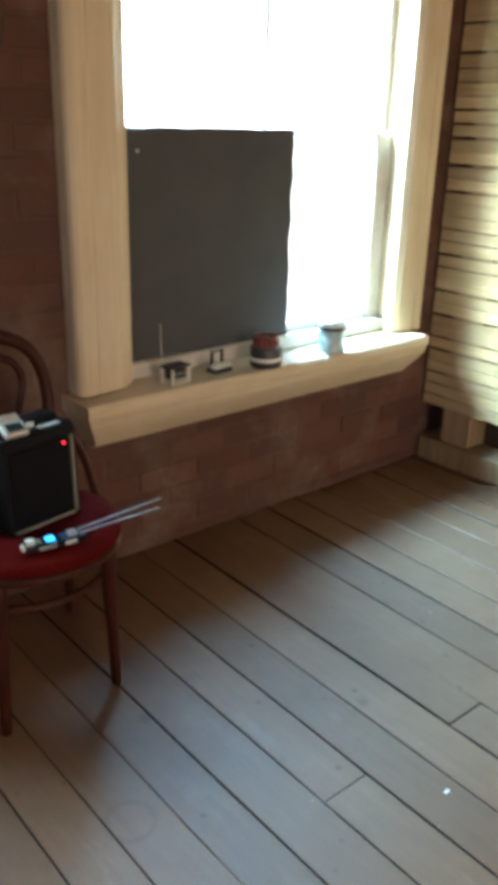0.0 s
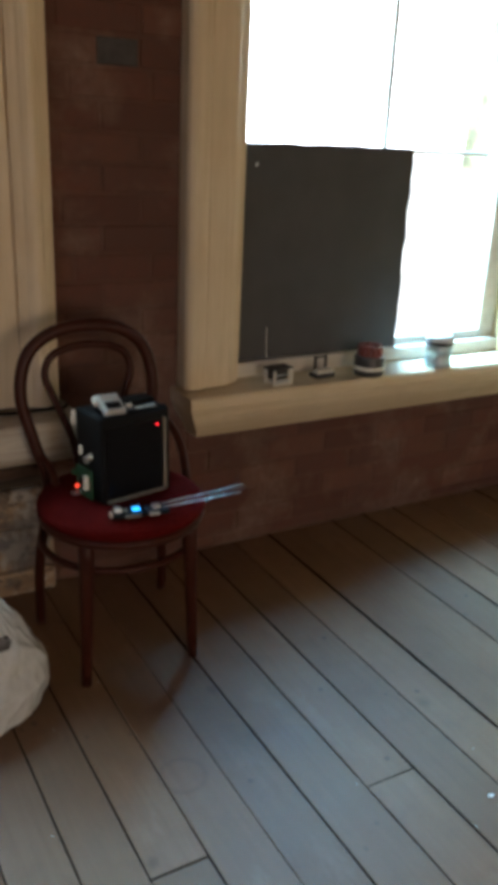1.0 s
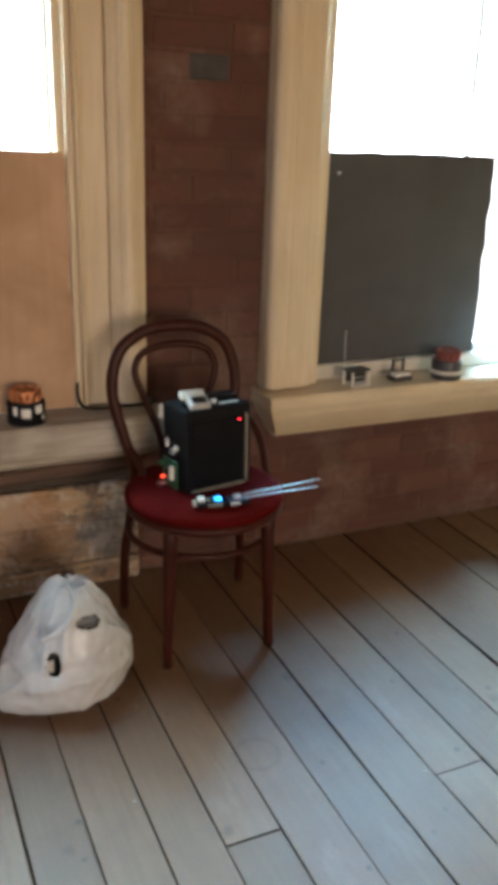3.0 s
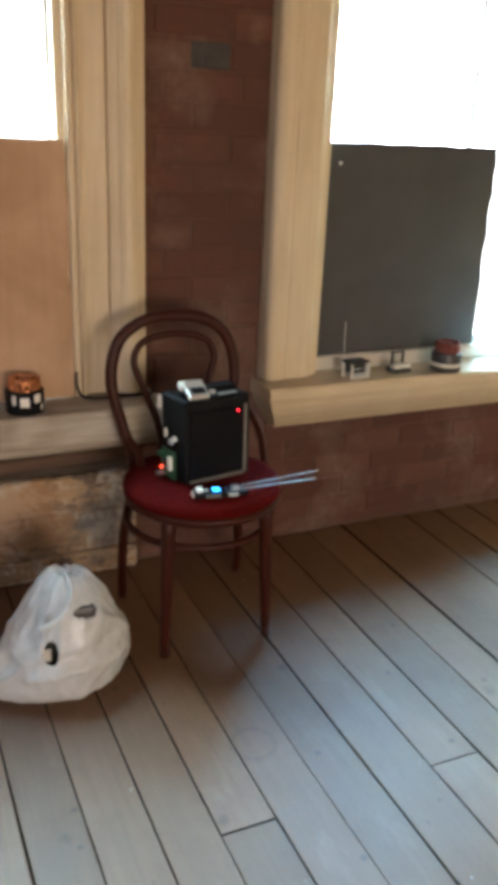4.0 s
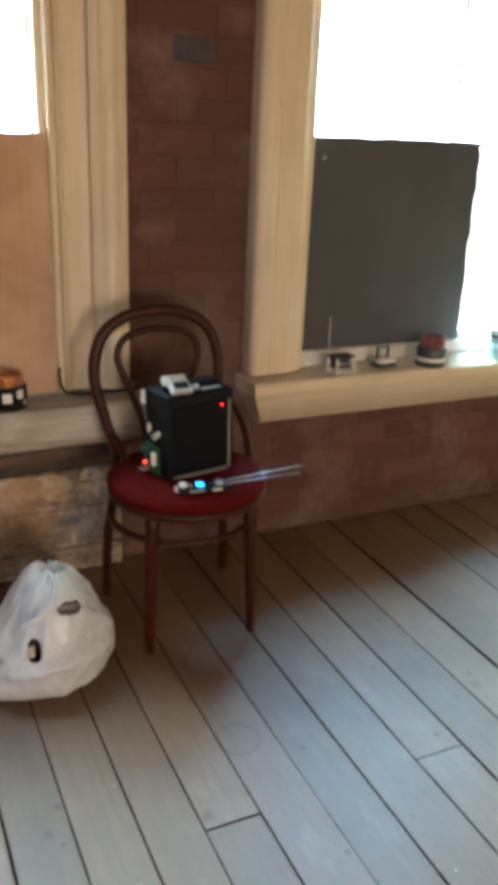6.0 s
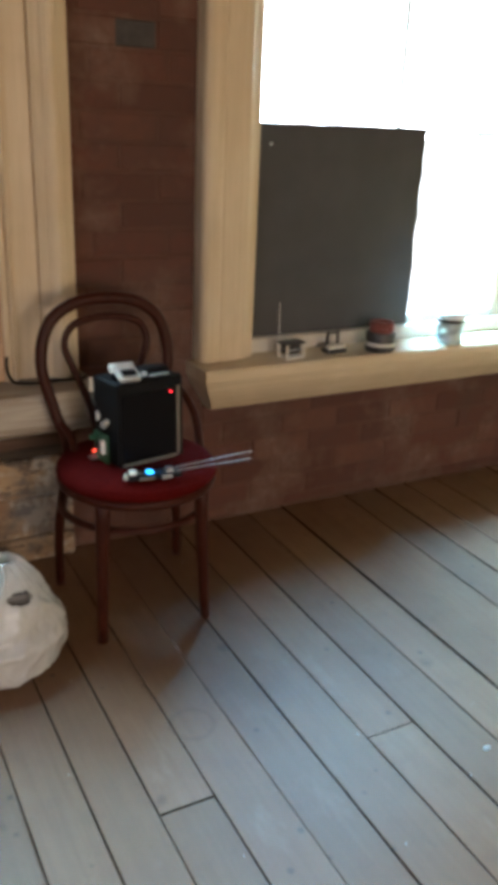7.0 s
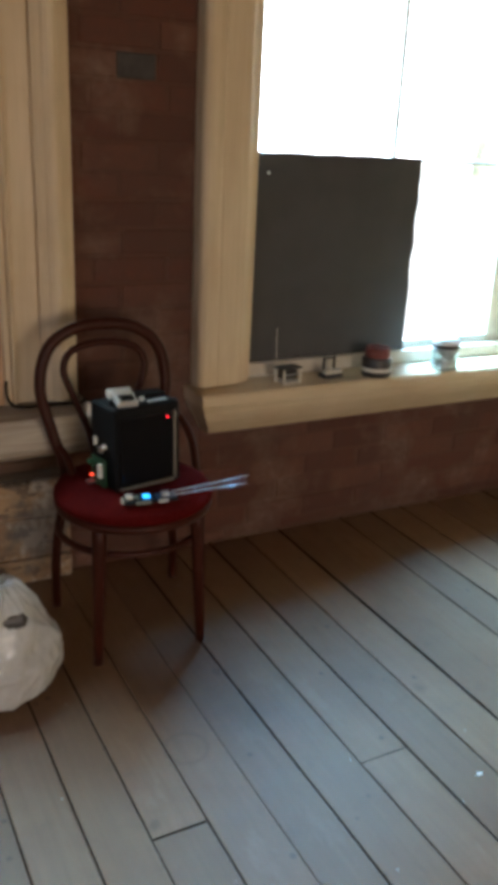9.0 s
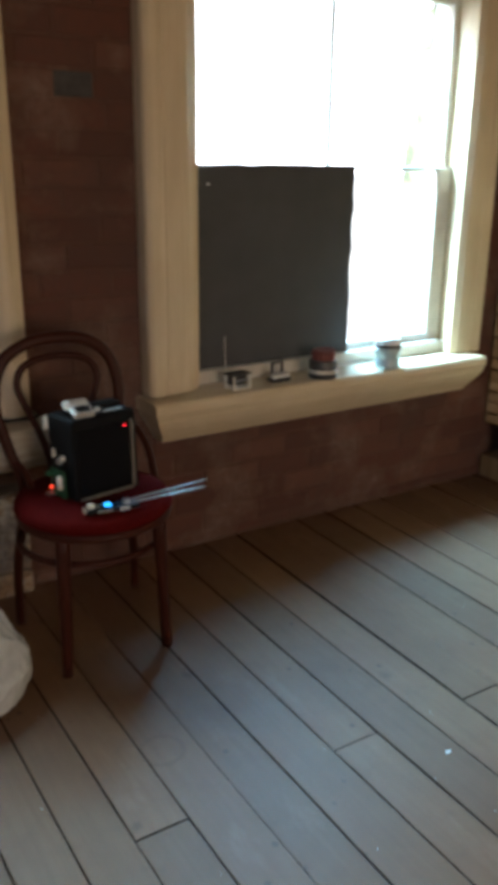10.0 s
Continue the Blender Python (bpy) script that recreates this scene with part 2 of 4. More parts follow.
def part(name, bm, material, parent, label="", smooth=False):
    ob = link_mesh(name, bm, material, smooth)
    ob.parent = parent
    if label:
        tagged(ob, label)
    return ob


def thing(name, place, label, category, group="", kind=""):
    ob = new(name)
    ob.empty_display_size = 0.05
    ob.matrix_world = place if isinstance(place, Matrix) else Matrix.Translation(place)
    bpy.context.view_layer.update()
    return tagged(ob, label, category, group, kind)


def box(bm, x0, x1, y0, y1, z0, z1, bevel=0.0, m=None, seg=1):
    r = bmesh.ops.create_cube(bm, size=1.0)
    vs = r["verts"]
    for v in vs:
        v.co = Vector((x0 + (v.co.x + 0.5) * (x1 - x0), y0 + (v.co.y + 0.5) * (y1 - y0), z0 + (v.co.z + 0.5) * (z1 - z0)))
    if bevel:
        es = list({e for v in vs for e in v.link_edges})
        r2 = bmesh.ops.bevel(bm, geom=es, offset=bevel, segments=seg, affect='EDGES', profile=0.5)
        vs = list({v for f in r2["faces"] for v in f.verts} | {v for v in vs if v.is_valid})
    if m is not None:
        for v in vs:
            v.co = m @ v.co
    return vs


def boxes(*specs, bevel=0.0, m=None):
    bm = bmesh.new()
    for s in specs:
        box(bm, *s, bevel=bevel, m=m)
    return bm


def lathe(bm, profile, centre=(0, 0, 0), seg=32, m=None):
    """A turned shape: profile of (radius, height)."""
    rings = []
    for r, z in profile:
        ring = []
        for i in range(seg):
            a = 2 * math.pi * i / seg
            p = Vector((centre[0] + r * math.cos(a), centre[1] + r * math.sin(a), centre[2] + z))
            ring.append(bm.verts.new(m @ p if m is not None else p))
        rings.append(ring)
    for a, b in zip(rings, rings[1:]):
        for i in range(seg):
            bm.faces.new((a[i], a[(i + 1) % seg], b[(i + 1) % seg], b[i]))
    for ring in (rings[0], rings[-1]):
        bm.faces.new(ring)
    return bm


def spline(points, n, closed=False):
    """n points along a smooth curve through the given ones."""
    P = [Vector(p) for p in points]
    k = len(P)
    out = []
    span = k if closed else k - 1
    for i in range(n):
        u = span * i / (n if closed else n - 1)
        j = min(int(u), span - 1)
        f = u - j
        if closed:
            a, b, c, d = P[(j - 1) % k], P[j], P[(j + 1) % k], P[(j + 2) % k]
        else:
            a, b, c, d = P[max(j - 1, 0)], P[j], P[j + 1], P[min(j + 2, k - 1)]
        out.append(0.5 * ((2 * b) + (c - a) * f + (2 * a - 5 * b + 4 * c - d) * f * f + (3 * b - a - 3 * c + d) * f ** 3))
    return out


def tube(bm, pts, radius, seg=10, closed=False):
    """A round rod along pts; radius may be a function of 0..1."""
    n = len(pts)
    rings = []
    up = Vector((0.13, 0.21, 0.97))
    for i, p in enumerate(pts):
        a = pts[(i - 1) % n] if closed or i else p
        b = pts[(i + 1) % n] if closed or i < n - 1 else p
        d = (b - a).normalized()
        s = d.cross(up)
        if s.length < 1e-3:
            s = d.cross(Vector((1, 0, 0)))
        s.normalize()
        up = s.cross(d).normalized()
        r = radius(i / max(1, n - 1)) if callable(radius) else radius
        rings.append([bm.verts.new(p + r * (math.cos(t) * s + math.sin(t) * up)) for t in (2 * math.pi * k / seg for k in range(seg))])
    pairs = list(zip(rings, rings[1:])) + ([(rings[-1], rings[0])] if closed else [])
    for a, b in pairs:
        if closed and a is rings[-1]:
            # close the loop with the ring turned to its best fit
            k = min(range(seg), key=lambda k: sum((a[i].co - b[(i + k) % seg].co).length for i in range(seg)))
            b = b[k:] + b[:k]
        for i in range(seg):
            bm.faces.new((a[i], a[(i + 1) % seg], b[(i + 1) % seg], b[i]))
    if not closed:
        bm.faces.new(rings[0])
        bm.faces.new(rings[-1])
    return bm


def extrude_profile(bm, prof, x0, x1, axis='x'):
    """A moulding: prof of (depth, height) pairs swept along an axis."""
    a, b = [], []
    for d, h in prof:
        if axis == 'x':
            a.append(bm.verts.new((x0, d, h)))
            b.append(bm.verts.new((x1, d, h)))
        else:
            a.append(bm.verts.new((h, d, x0)))
            b.append(bm.verts.new((h, d, x1)))
    n = len(prof)
    for i in range(n):
        bm.faces.new((a[i], a[(i + 1) % n], b[(i + 1) % n], b[i]))
    bm.faces.new(a)
    bm.faces.new(b[::-1])
    return bm


# ---- plan of the room ----
WALL = 0.075          # face of the brick wall
OUT = 0.30            # its outer face
EAST, WEST, SOUTH, TOP = 3.0, -1.2, -6.4, 2.75
SILL = 0.560          # top of both sills
WIN_TOP = 1.837
R0, R1 = 1.618, 2.745  # opening of the window beside the corner
L0, L1 = -0.22, 0.902  # opening of the other window

# ---- structure ----
ground = link_mesh("ground", boxes((-1500, 1500, 0.9, 420, -3.3, -3.2)), GROUND)
tagged(ground, "pale bright ground outside the windows", "ground", kind="structure")

backdrop = link_mesh("backdrop", boxes((-1500, 1500, 400, 401, -4, 400)), glow("bright_haze", (0.96, 0.98, 1.0), 2.0))
tagged(backdrop, "bright white hazy sky far outside the windows", "sky", kind="structure")

subfloor = link_mesh("floor", boxes((WEST - 0.1, EAST + 0.3, SOUTH - 0.1, OUT, -0.16, -0.0045)), DIRT)
tagged(subfloor, "old floor of long worn grey-brown boards with dark gaps", "floor", kind="structure")

ceiling = link_mesh("ceiling", boxes((WEST - 0.2, EAST + 0.3, SOUTH - 0.2, OUT, TOP, TOP + 0.15)), CEIL)
tagged(ceiling, "plain boarded ceiling out of sight", "ceiling", kind="structure")


def pierced_wall(y0, y1, x0, x1, holes):
    """Blocks of a wall along x with rectangular holes (x0, x1, z0, z1)."""
    specs = []
    cut = x0
    for h0, h1, z0, z1 in sorted(holes):
        specs += [(cut, h0, y0, y1, -0.1, TOP), (h0, h1, y0, y1, -0.1, z0), (h0, h1, y0, y1, z1, TOP)]
        cut = h1
    specs.append((cut, x1, y0, y1, -0.1, TOP))
    return specs


wall_north = link_mesh("wall_north", boxes(*pierced_wall(WALL + 0.0035, OUT, WEST - 0.2, EAST + 0.3, [(L0, L1, SILL - 0.03, WIN_TOP), (R0, R1, SILL - 0.03, WIN_TOP)])), MORTAR)
tagged(wall_north, "old red-brown brick wall with smeared mortar and whitewash scraps", "wall", kind="structure")
wall_south = link_mesh("wall_south", boxes(*pierced_wall(SOUTH - 0.2, SOUTH, WEST - 0.2, EAST + 0.3, [(-0.1, 1.9, 0.70, 2.0)])), PLASTER)
tagged(wall_south, "plain plaster wall behind with a window opening", "wall", kind="structure")
bm = boxes((WEST - 0.2, WEST, SOUTH, -2.7, -0.1, TOP), (WEST - 0.2, WEST, -2.7, -1.53, -0.1, 0.9), (WEST - 0.2, WEST, -2.7, -1.53, 2.68, TOP), (WEST - 0.2, WEST, -1.53, WALL, -0.1, TOP))
wall_west = link_mesh("wall_west", bm, PLASTER)
tagged(wall_west, "unseen plaster wall with an opening added for the fill lamp", "wall", kind="structure")

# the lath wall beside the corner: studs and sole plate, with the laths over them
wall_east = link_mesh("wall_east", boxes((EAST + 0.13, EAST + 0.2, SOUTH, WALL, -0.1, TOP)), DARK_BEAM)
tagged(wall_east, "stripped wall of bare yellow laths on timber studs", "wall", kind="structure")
part("sole_plate", boxes((EAST - 0.005, EAST + 0.125, SOUTH, WALL - 0.01, 0.0, 0.095), bevel=0.004), STUD_WOOD, wall_east, "rough timber sole plate on the floor")
for y in [-0.06 - 0.42 * k for k in range(15)]:
    part("stud", boxes((EAST + 0.012, EAST + 0.125, y - 0.10 if y == -0.06 else y - 0.03, y + 0.03, 0.097, TOP), bevel=0.003), STUD_WOOD, wall_east)


# ---- windows ----
def casing_profile(flip, plain_face=False):
    """Moulded architrave in plan (depth from the wall face, width 0 to 0.19); flip mirrors it."""
    pts = [(WALL, 0.0), (0.026, 0.0), (0.022, 0.004), (0.022, 0.012), (0.036, 0.0145), (0.036, 0.018), (0.024, 0.020), (0.020, 0.025), (0.024, 0.031), (0.036, 0.034), (0.036, 0.094),
           (0.044, 0.097), (0.030, 0.100), (0.024, 0.110), (0.020, 0.120), (0.012, 0.126), (0.005, 0.136), (0.004, 0.146), (0.008, 0.156), (0.018, 0.165), (0.022, 0.175), (0.030, 0.186), (0.034, 0.190), (WALL, 0.190)]
    if plain_face:
        pts = [(WALL, 0.0), (0.034, 0.0), (0.030, 0.012), (0.020, 0.030), (0.015, 0.070), (0.014, 0.116), (0.017, 0.122), (0.012, 0.130), (0.008, 0.150), (0.009, 0.172), (0.016, 0.184), (0.028, 0.190), (WALL, 0.190)]
    if flip:
        pts = [(d, 0.190 - w) for d, w in pts]
    return pts


def casing(parent, x, width, outer_left, z0, z1, plain_face):
    bm = bmesh.new()
    prof = [(d, x + w * width / 0.190) for d, w in casing_profile(outer_left, plain_face)]
    extrude_profile(bm, prof, z0, z1, 'z')
    return part("casing", bm, PINE, parent, "bare pine moulded casing")


def sill(parent, x0, x1, front, worn):
    """A thick nosed board over a coved apron, its ends cut back."""
    bm = bmesh.new()
    thick = 0.088 if worn else 0.040
    prof = [(front, SILL - 0.010), (front + 0.006, SILL), (0.150, SILL), (0.150, SILL - thick), (front + 0.005, SILL - thick), (front, SILL - thick + 0.006)]
    extrude_profile(bm, prof, x0, x1)
    if worn:
        part("sill_board", bm, WEATHERED, parent, "weathered grey-brown sill board")
    else:
        part("sill_board", bm, PINE_X, parent, "bare pine sill, dusty on top")
    bm = bmesh.new()
    if worn:
        rows = [(front + 0.014, SILL - 0.090, 0.006), (front + 0.018, SILL - 0.104, 0.010), (front * 0.6, SILL - 0.120, 0.020), (front * 0.3, SILL - 0.132, 0.030), (0.004, SILL - 0.146, 0.040), (0.008, SILL - 0.152, 0.044)]
    else:
        rows = [(front + 0.003, SILL - 0.0402, 0.004), (front + 0.008, SILL - 0.062, 0.010), (front + 0.024, SILL - 0.088, 0.024), (front + 0.046, SILL - 0.114, 0.040), (0.002, SILL - 0.141, 0.052), (0.010, SILL - 0.143, 0.052)]
    left = [bm.verts.new((x0 + i, d, h)) for d, h, i in rows]
    right = [bm.verts.new((x1 - i, d, h)) for d, h, i in rows]
    lb = [bm.verts.new((x0 + i, WALL, h)) for d, h, i in rows]
    rb = [bm.verts.new((x1 - i, WALL, h)) for d, h, i in rows]
    n = len(rows)
    for i in range(n - 1):
        bm.faces.new((left[i], right[i], right[i + 1], left[i + 1]))
        bm.faces.new((left[i], left[i + 1], lb[i + 1], lb[i]))
        bm.faces.new((right[i], rb[i], rb[i + 1], right[i + 1]))
        bm.faces.new((lb[i], lb[i + 1], rb[i + 1], rb[i]))
    bm.faces.new((left[0], lb[0], rb[0], right[0]))
    bm.faces.new((left[-1], right[-1], rb[-1], lb[-1]))
    part("apron", bm, WEATHERED if worn else PINE_X, parent, "coved apron under the sill")


def sash(parent, x0, x1, z0, z1, y, mid, left, right, low):
    """One sash: stiles of widths left and right, rails and upright bar, with its panes."""
    t = 0.022
    b0, b1 = (z0 + 0.068, z1 - 0.012) if low else (z0 + 0.014, z1 - 0.03)

    def bar(name, *s):
        part(name, boxes(s, bevel=0.003), SASH_PAINT, parent)
    bar("stile", x0, x0 + left, y, y + t, z0, z1)
    bar("stile", x1 - right, x1, y, y + t, z0, z1)
    bar("rail", x0 + left, x1 - right, y, y + t, z0, b0)
    bar("rail", x0 + left, x1 - right, y, y + t, b1, z1)
    bar("glazing_bar", mid - 0.009, mid + 0.009, y + 0.003, y + t - 0.003, b0, b1)
    for a, b in ((x0 + left, mid - 0.009), (mid + 0.009, x1 - right)):
        g = part("pane", boxes((a, b, y + 0.009, y + 0.012, b0, b1)), GLASS, parent, "clear old glass")
        g.visible_shadow = False


def window(name, x0, x1, split, y, jambs, stiles, cases, sill_x0, sill_x1, front, label):
    """jambs: how far the box frame stands into the opening; stiles: right stile of the lower and upper sash; cases: the casings' spans."""
    w = thing(name, (0, 0, 0), label, "window", kind="structure")
    mid = (x0 + x1) / 2
    worn = front < -0.1
    a, b = x0 + jambs[0], x1 - jambs[1]
    # box frame in the reveal
    part("frame", boxes((x0 - 0.01, a, 0.05, 0.20, SILL + 0.002, WIN_TOP), bevel=0.003), PINE, w)
    part("frame", boxes((b, x1 + 0.01, 0.05, 0.20, SILL + 0.002, WIN_TOP), bevel=0.003), PINE, w)
    part("frame_head", boxes((a, b, 0.05, 0.20, WIN_TOP - 0.02, WIN_TOP + 0.012), bevel=0.003), PINE_X, w)
    if not worn:
        part("stop", boxes((a, b, 0.082, 0.112, SILL + 0.002, SILL + 0.048), bevel=0.004), SASH_PAINT, w)
    sash(w, a, b, SILL + 0.01, split + 0.012, y, mid, 0.030, stiles[0], True)
    sash(w, a, b, split, WIN_TOP - 0.02, y + 0.026, mid, 0.030, stiles[1], False)
    (c0, c1), (c2, c3) = cases
    casing(w, c0, c1 - c0, True, SILL + 0.005, WIN_TOP + 0.01, not worn)
    casing(w, c2, c3 - c2, False, SILL + 0.005, WIN_TOP + 0.01, not worn)
    part("head_casing", boxes((c0, c3, 0.012, WALL, WIN_TOP + 0.012, WIN_TOP + 0.20), bevel=0.005), PINE_X, w)
    sill(w, sill_x0, sill_x1, front, worn)
    # masonry of the reveal outside the frame
    part("outer_sill", boxes((x0, x1, 0.202, OUT + 0.05, SILL - 0.06, SILL - 0.01), bevel=0.005), WHITE_STONE, w)
    for p, q in ((x0 - 0.03, x0 + 0.008), (x1 - 0.008, x1 + 0.03)):
        part("reveal", boxes((p, q, 0.202, 0.260, SILL - 0.01, WIN_TOP), bevel=0.002), WHITE_STONE, w, "limewashed side of the opening")
        for k in range(9):
            z = SILL - 0.008 + k * 0.139
            part("quoin", boxes((p - 0.004, q + 0.004, 0.262, OUT + 0.085, z, z + 0.1385), bevel=0.002), STONE, w)
    return w


window("window_1", R0, R1, 1.235, 0.115, (0.008, 0.010), (0.071, 0.026), ((1.435, 1.604), (2.722, 2.868)), 1.415, 2.822, -0.066, "window with bare pine casing, half covered by a dark board")
window("window_2", L0, L1, 1.205, 0.078, (0.022, 0.060), (0.008, 0.008), ((-0.42, -0.21), (0.863, 1.066)), -0.45, 1.085, -0.112, "window with bare pine moulded casing, lower half boarded up")

# boarding under the second window
boarding = thing("wall_boarding", (0, 0, 0), "rough stained old boards under the window sill", "wall boarding", kind="structure")
part("dark_gap", boxes((-0.6, 1.03, 0.05, WALL + 0.01, 0.325, 0.41), bevel=0.004), DARK_BEAM, boarding, "dark split beam in the gap")
bm = boxes((-0.6, 1.03, 0.030, 0.049, -0.018, 0.018), bevel=0.006)
for v in bm.verts:
    v.co.z += 0.362 + 0.030 * (v.co.x - 0.45) + 0.004 * math.sin(v.co.x * 19)
part("split_beam", bm, wood("dark_red_beam", (0.07, 0.04, 0.028), (0.16, 0.095, 0.06), 'x', 40, 0.8, 0.1), boarding, "dark red-brown split timber in the gap")
for z0, z1, d in ((0.002, 0.075, 0.030), (0.078, 0.205, 0.036), (0.208, 0.322, 0.033)):
    part("board", boxes((-0.6, 1.035, d, WALL + 0.01, z0, z1), bevel=0.006), OLD_BOARD, boarding)

# ---- boards leaning in the windows ----
def leaning_board(name, x0, x1, z0, z1, y, mat, label, seed, thick=0.010):
    bm = bmesh.new()
    rnd = random.Random(seed)
    n = 14
    pts = [(x0, z0), (x1, z0)]
    pts += [(x1 + rnd.uniform(-0.005, 0.005), z0 + (z1 - z0) * i / n) for i in range(1, n)]
    pts += [(x1 - 0.004, z1)]
    pts += [(x1 + (x0 - x1) * i / n, z1 + rnd.uniform(-0.003, 0.003)) for i in range(1, n)]
    pts += [(x0, z1)]
    lean = 0.006
    a = [bm.verts.new((x, y + lean * (z - z0), z)) for x, z in pts]
    b = [bm.verts.new((x, y + thick + lean * (z - z0), z)) for x, z in pts]
    bm.faces.new(a)
    bm.faces.new(b[::-1])
    for i in range(len(pts)):
        bm.faces.new((a[i], a[(i + 1) % len(pts)], b[(i + 1) % len(pts)], b[i]))
    ob = link_mesh(name, bm, mat)
    return tagged(ob, label, "board")


dark_board = leaning_board("dark_board", 1.630, 2.262, SILL + 0.050, 1.250, 0.097, DARK_BOARD, "thin dark board covering part of the window", 3)
plywood = leaning_board("plywood_sheet", -0.205, 0.861, SILL + 0.003, 1.229, 0.034, PLY, "brown plywood sheet covering the lower window half", 5)
bm = bmesh.new()
lathe(bm, [(0.0042, 0), (0.0042, 0.003), (0.002, 0.005)], seg=12, m=Matrix.Translation((1.687, 0.0995, 1.190)) @ Matrix.Rotation(radians(90), 4, 'X'))
part("nail", bm, plain("bright_nail", (0.75, 0.75, 0.72), 0.3, 0.9), dark_board, "bright nail head", True)

# ---- chair ----
CH = (1.09, -0.365)   # middle of the seat


def chair():
    c = thing("bentwood_chair", (CH[0], CH[1], 0), "dark bentwood chair with a round red padded seat", "chair")
    red = plain("red_velvet", (0.070, 0.0036, 0.0030), 0.95, 0, 0.25, 90, 0.4, 0.05)
    # seat ring and pad
    bm = bmesh.new()
    lathe(bm, [(0.183, 0.400), (0.194, 0.403), (0.198, 0.412), (0.197, 0.421), (0.190, 0.423), (0.150, 0.423), (0.150, 0.400)], seg=56)
    part("seat_ring", bm, BENTWOOD, c, smooth=True)
    bm = bmesh.new()
    lathe(bm, [(0.193, 0.4235), (0.199, 0.430), (0.198, 0.440), (0.190, 0.452), (0.165, 0.460), (0.12, 0.464), (0.05, 0.466), (0.005, 0.466)], seg=56)
    part("seat_pad", bm, red, c, "worn red velvet seat pad", True)
    # front legs
    for foot, top in (((-0.124, -0.078), (-0.128, -0.118)), ((0.161, -0.074), (0.118, -0.128))):
        bm = bmesh.new()
        tube(bm, [Vector((foot[0] + (top[0] - foot[0]) * k / 8, foot[1] + (top[1] - foot[1]) * k / 8, 0.415 * k / 8)) for k in range(9)], lambda u: 0.0125 + 0.006 * u, 14)
        part("leg", bm, BENTWOOD, c, smooth=True)
    # back legs run up into the outer bow
    bow = [(-0.146, 0.238, 0.0), (-0.150, 0.205, 0.2), (-0.126, 0.178, 0.42), (-0.152, 0.190, 0.54), (-0.176, 0.205, 0.655), (-0.154, 0.214, 0.752), (-0.092, 0.218, 0.802), (-0.006, 0.220, 0.815),
           (0.080, 0.218, 0.802), (0.143, 0.214, 0.752), (0.166, 0.205, 0.655), (0.146, 0.190, 0.54), (0.136, 0.178, 0.42), (0.195, 0.215, 0.2), (0.222, 0.272, 0.0)]
    bm = bmesh.new()
    tube(bm, spline(bow, 90), lambda u: 0.0125 + 0.0035 * math.sin(math.pi * u), 14)
    part("back_bow", bm, BENTWOOD, c, "bent rod of back legs and backrest", True)
    inner = [(-0.045, 0.172, 0.44), (-0.058, 0.185, 0.54), (-0.095, 0.198, 0.64), (-0.114, 0.208, 0.705), (-0.085, 0.214, 0.752), (-0.004, 0.216, 0.768), (0.078, 0.214, 0.752), (0.106, 0.208, 0.705), (0.087, 0.198, 0.64), (0.052, 0.185, 0.54), (0.040, 0.172, 0.44)]
    bm = bmesh.new()
    tube(bm, spline(inner, 60), 0.0095, 12)
    part("inner_bow", bm, BENTWOOD, c, smooth=True)
    # braces from the bow to the seat ring
    for pts in ([(-0.145, 0.188, 0.510), (-0.130, 0.150, 0.490), (-0.128, 0.105, 0.462), (-0.136, 0.06, 0.432)],
                [(0.150, 0.188, 0.575), (0.190, 0.165, 0.560), (0.208, 0.115, 0.505), (0.196, 0.05, 0.435)]):
        bm = bmesh.new()
        tube(bm, spline(pts, 18), 0.010, 10)
        part("brace", bm, BENTWOOD, c, smooth=True)
    # hoop that ties the legs
    bm = bmesh.new()
    tube(bm, [Vector((0.004 + 0.184 * math.cos(a), 0.043 + 0.184 * math.sin(a), 0.325)) for a in (2 * math.pi * k / 56 for k in range(56))], 0.009, 10, True)
    part("leg_hoop", bm, BENTWOOD, c, smooth=True)
    return c


chair()


# ---- device on the chair ----
BLACK = plain("black_plastic", (0.0065, 0.0065, 0.007), 0.6, 0, 0.2, 60, 0.05, 0.12)
SCREEN = plain("dark_screen", (0.005, 0.005, 0.006), 0.3, 0, 0.1, 20, 0.0, 0.15)
BEZEL = plain("beige_trim", (0.20, 0.18, 0.135), 0.45, 0, 0.15, 60, 0.05)
SILVER = plain("silver_case", (0.62, 0.60, 0.55), 0.32, 0.6, 0.1, 80, 0.05)
PALE = plain("pale_plastic", (0.66, 0.62, 0.54), 0.45, 0, 0.12, 70, 0.05)
PCB = plain("green_circuit_board", (0.012, 0.055, 0.022), 0.45, 0, 0.35, 130, 0.2)
STEEL = plain("bright_steel", (0.52, 0.53, 0.56), 0.34, 1.0, 0.06, 60, 0.02)
COPPER = plain("copper_winding", (0.55, 0.22, 0.09), 0.35, 0.85, 0.35, 160, 0.4)
RED_LED = glow("red_led", (1.0, 0.02, 0.03), 0.8)
ORANGE_LED = glow("orange_red_led", (1.0, 0.06, 0.02), 0.7)
BLUE_OLED = glow("blue_display", (0.06, 0.42, 1.0), 0.7)


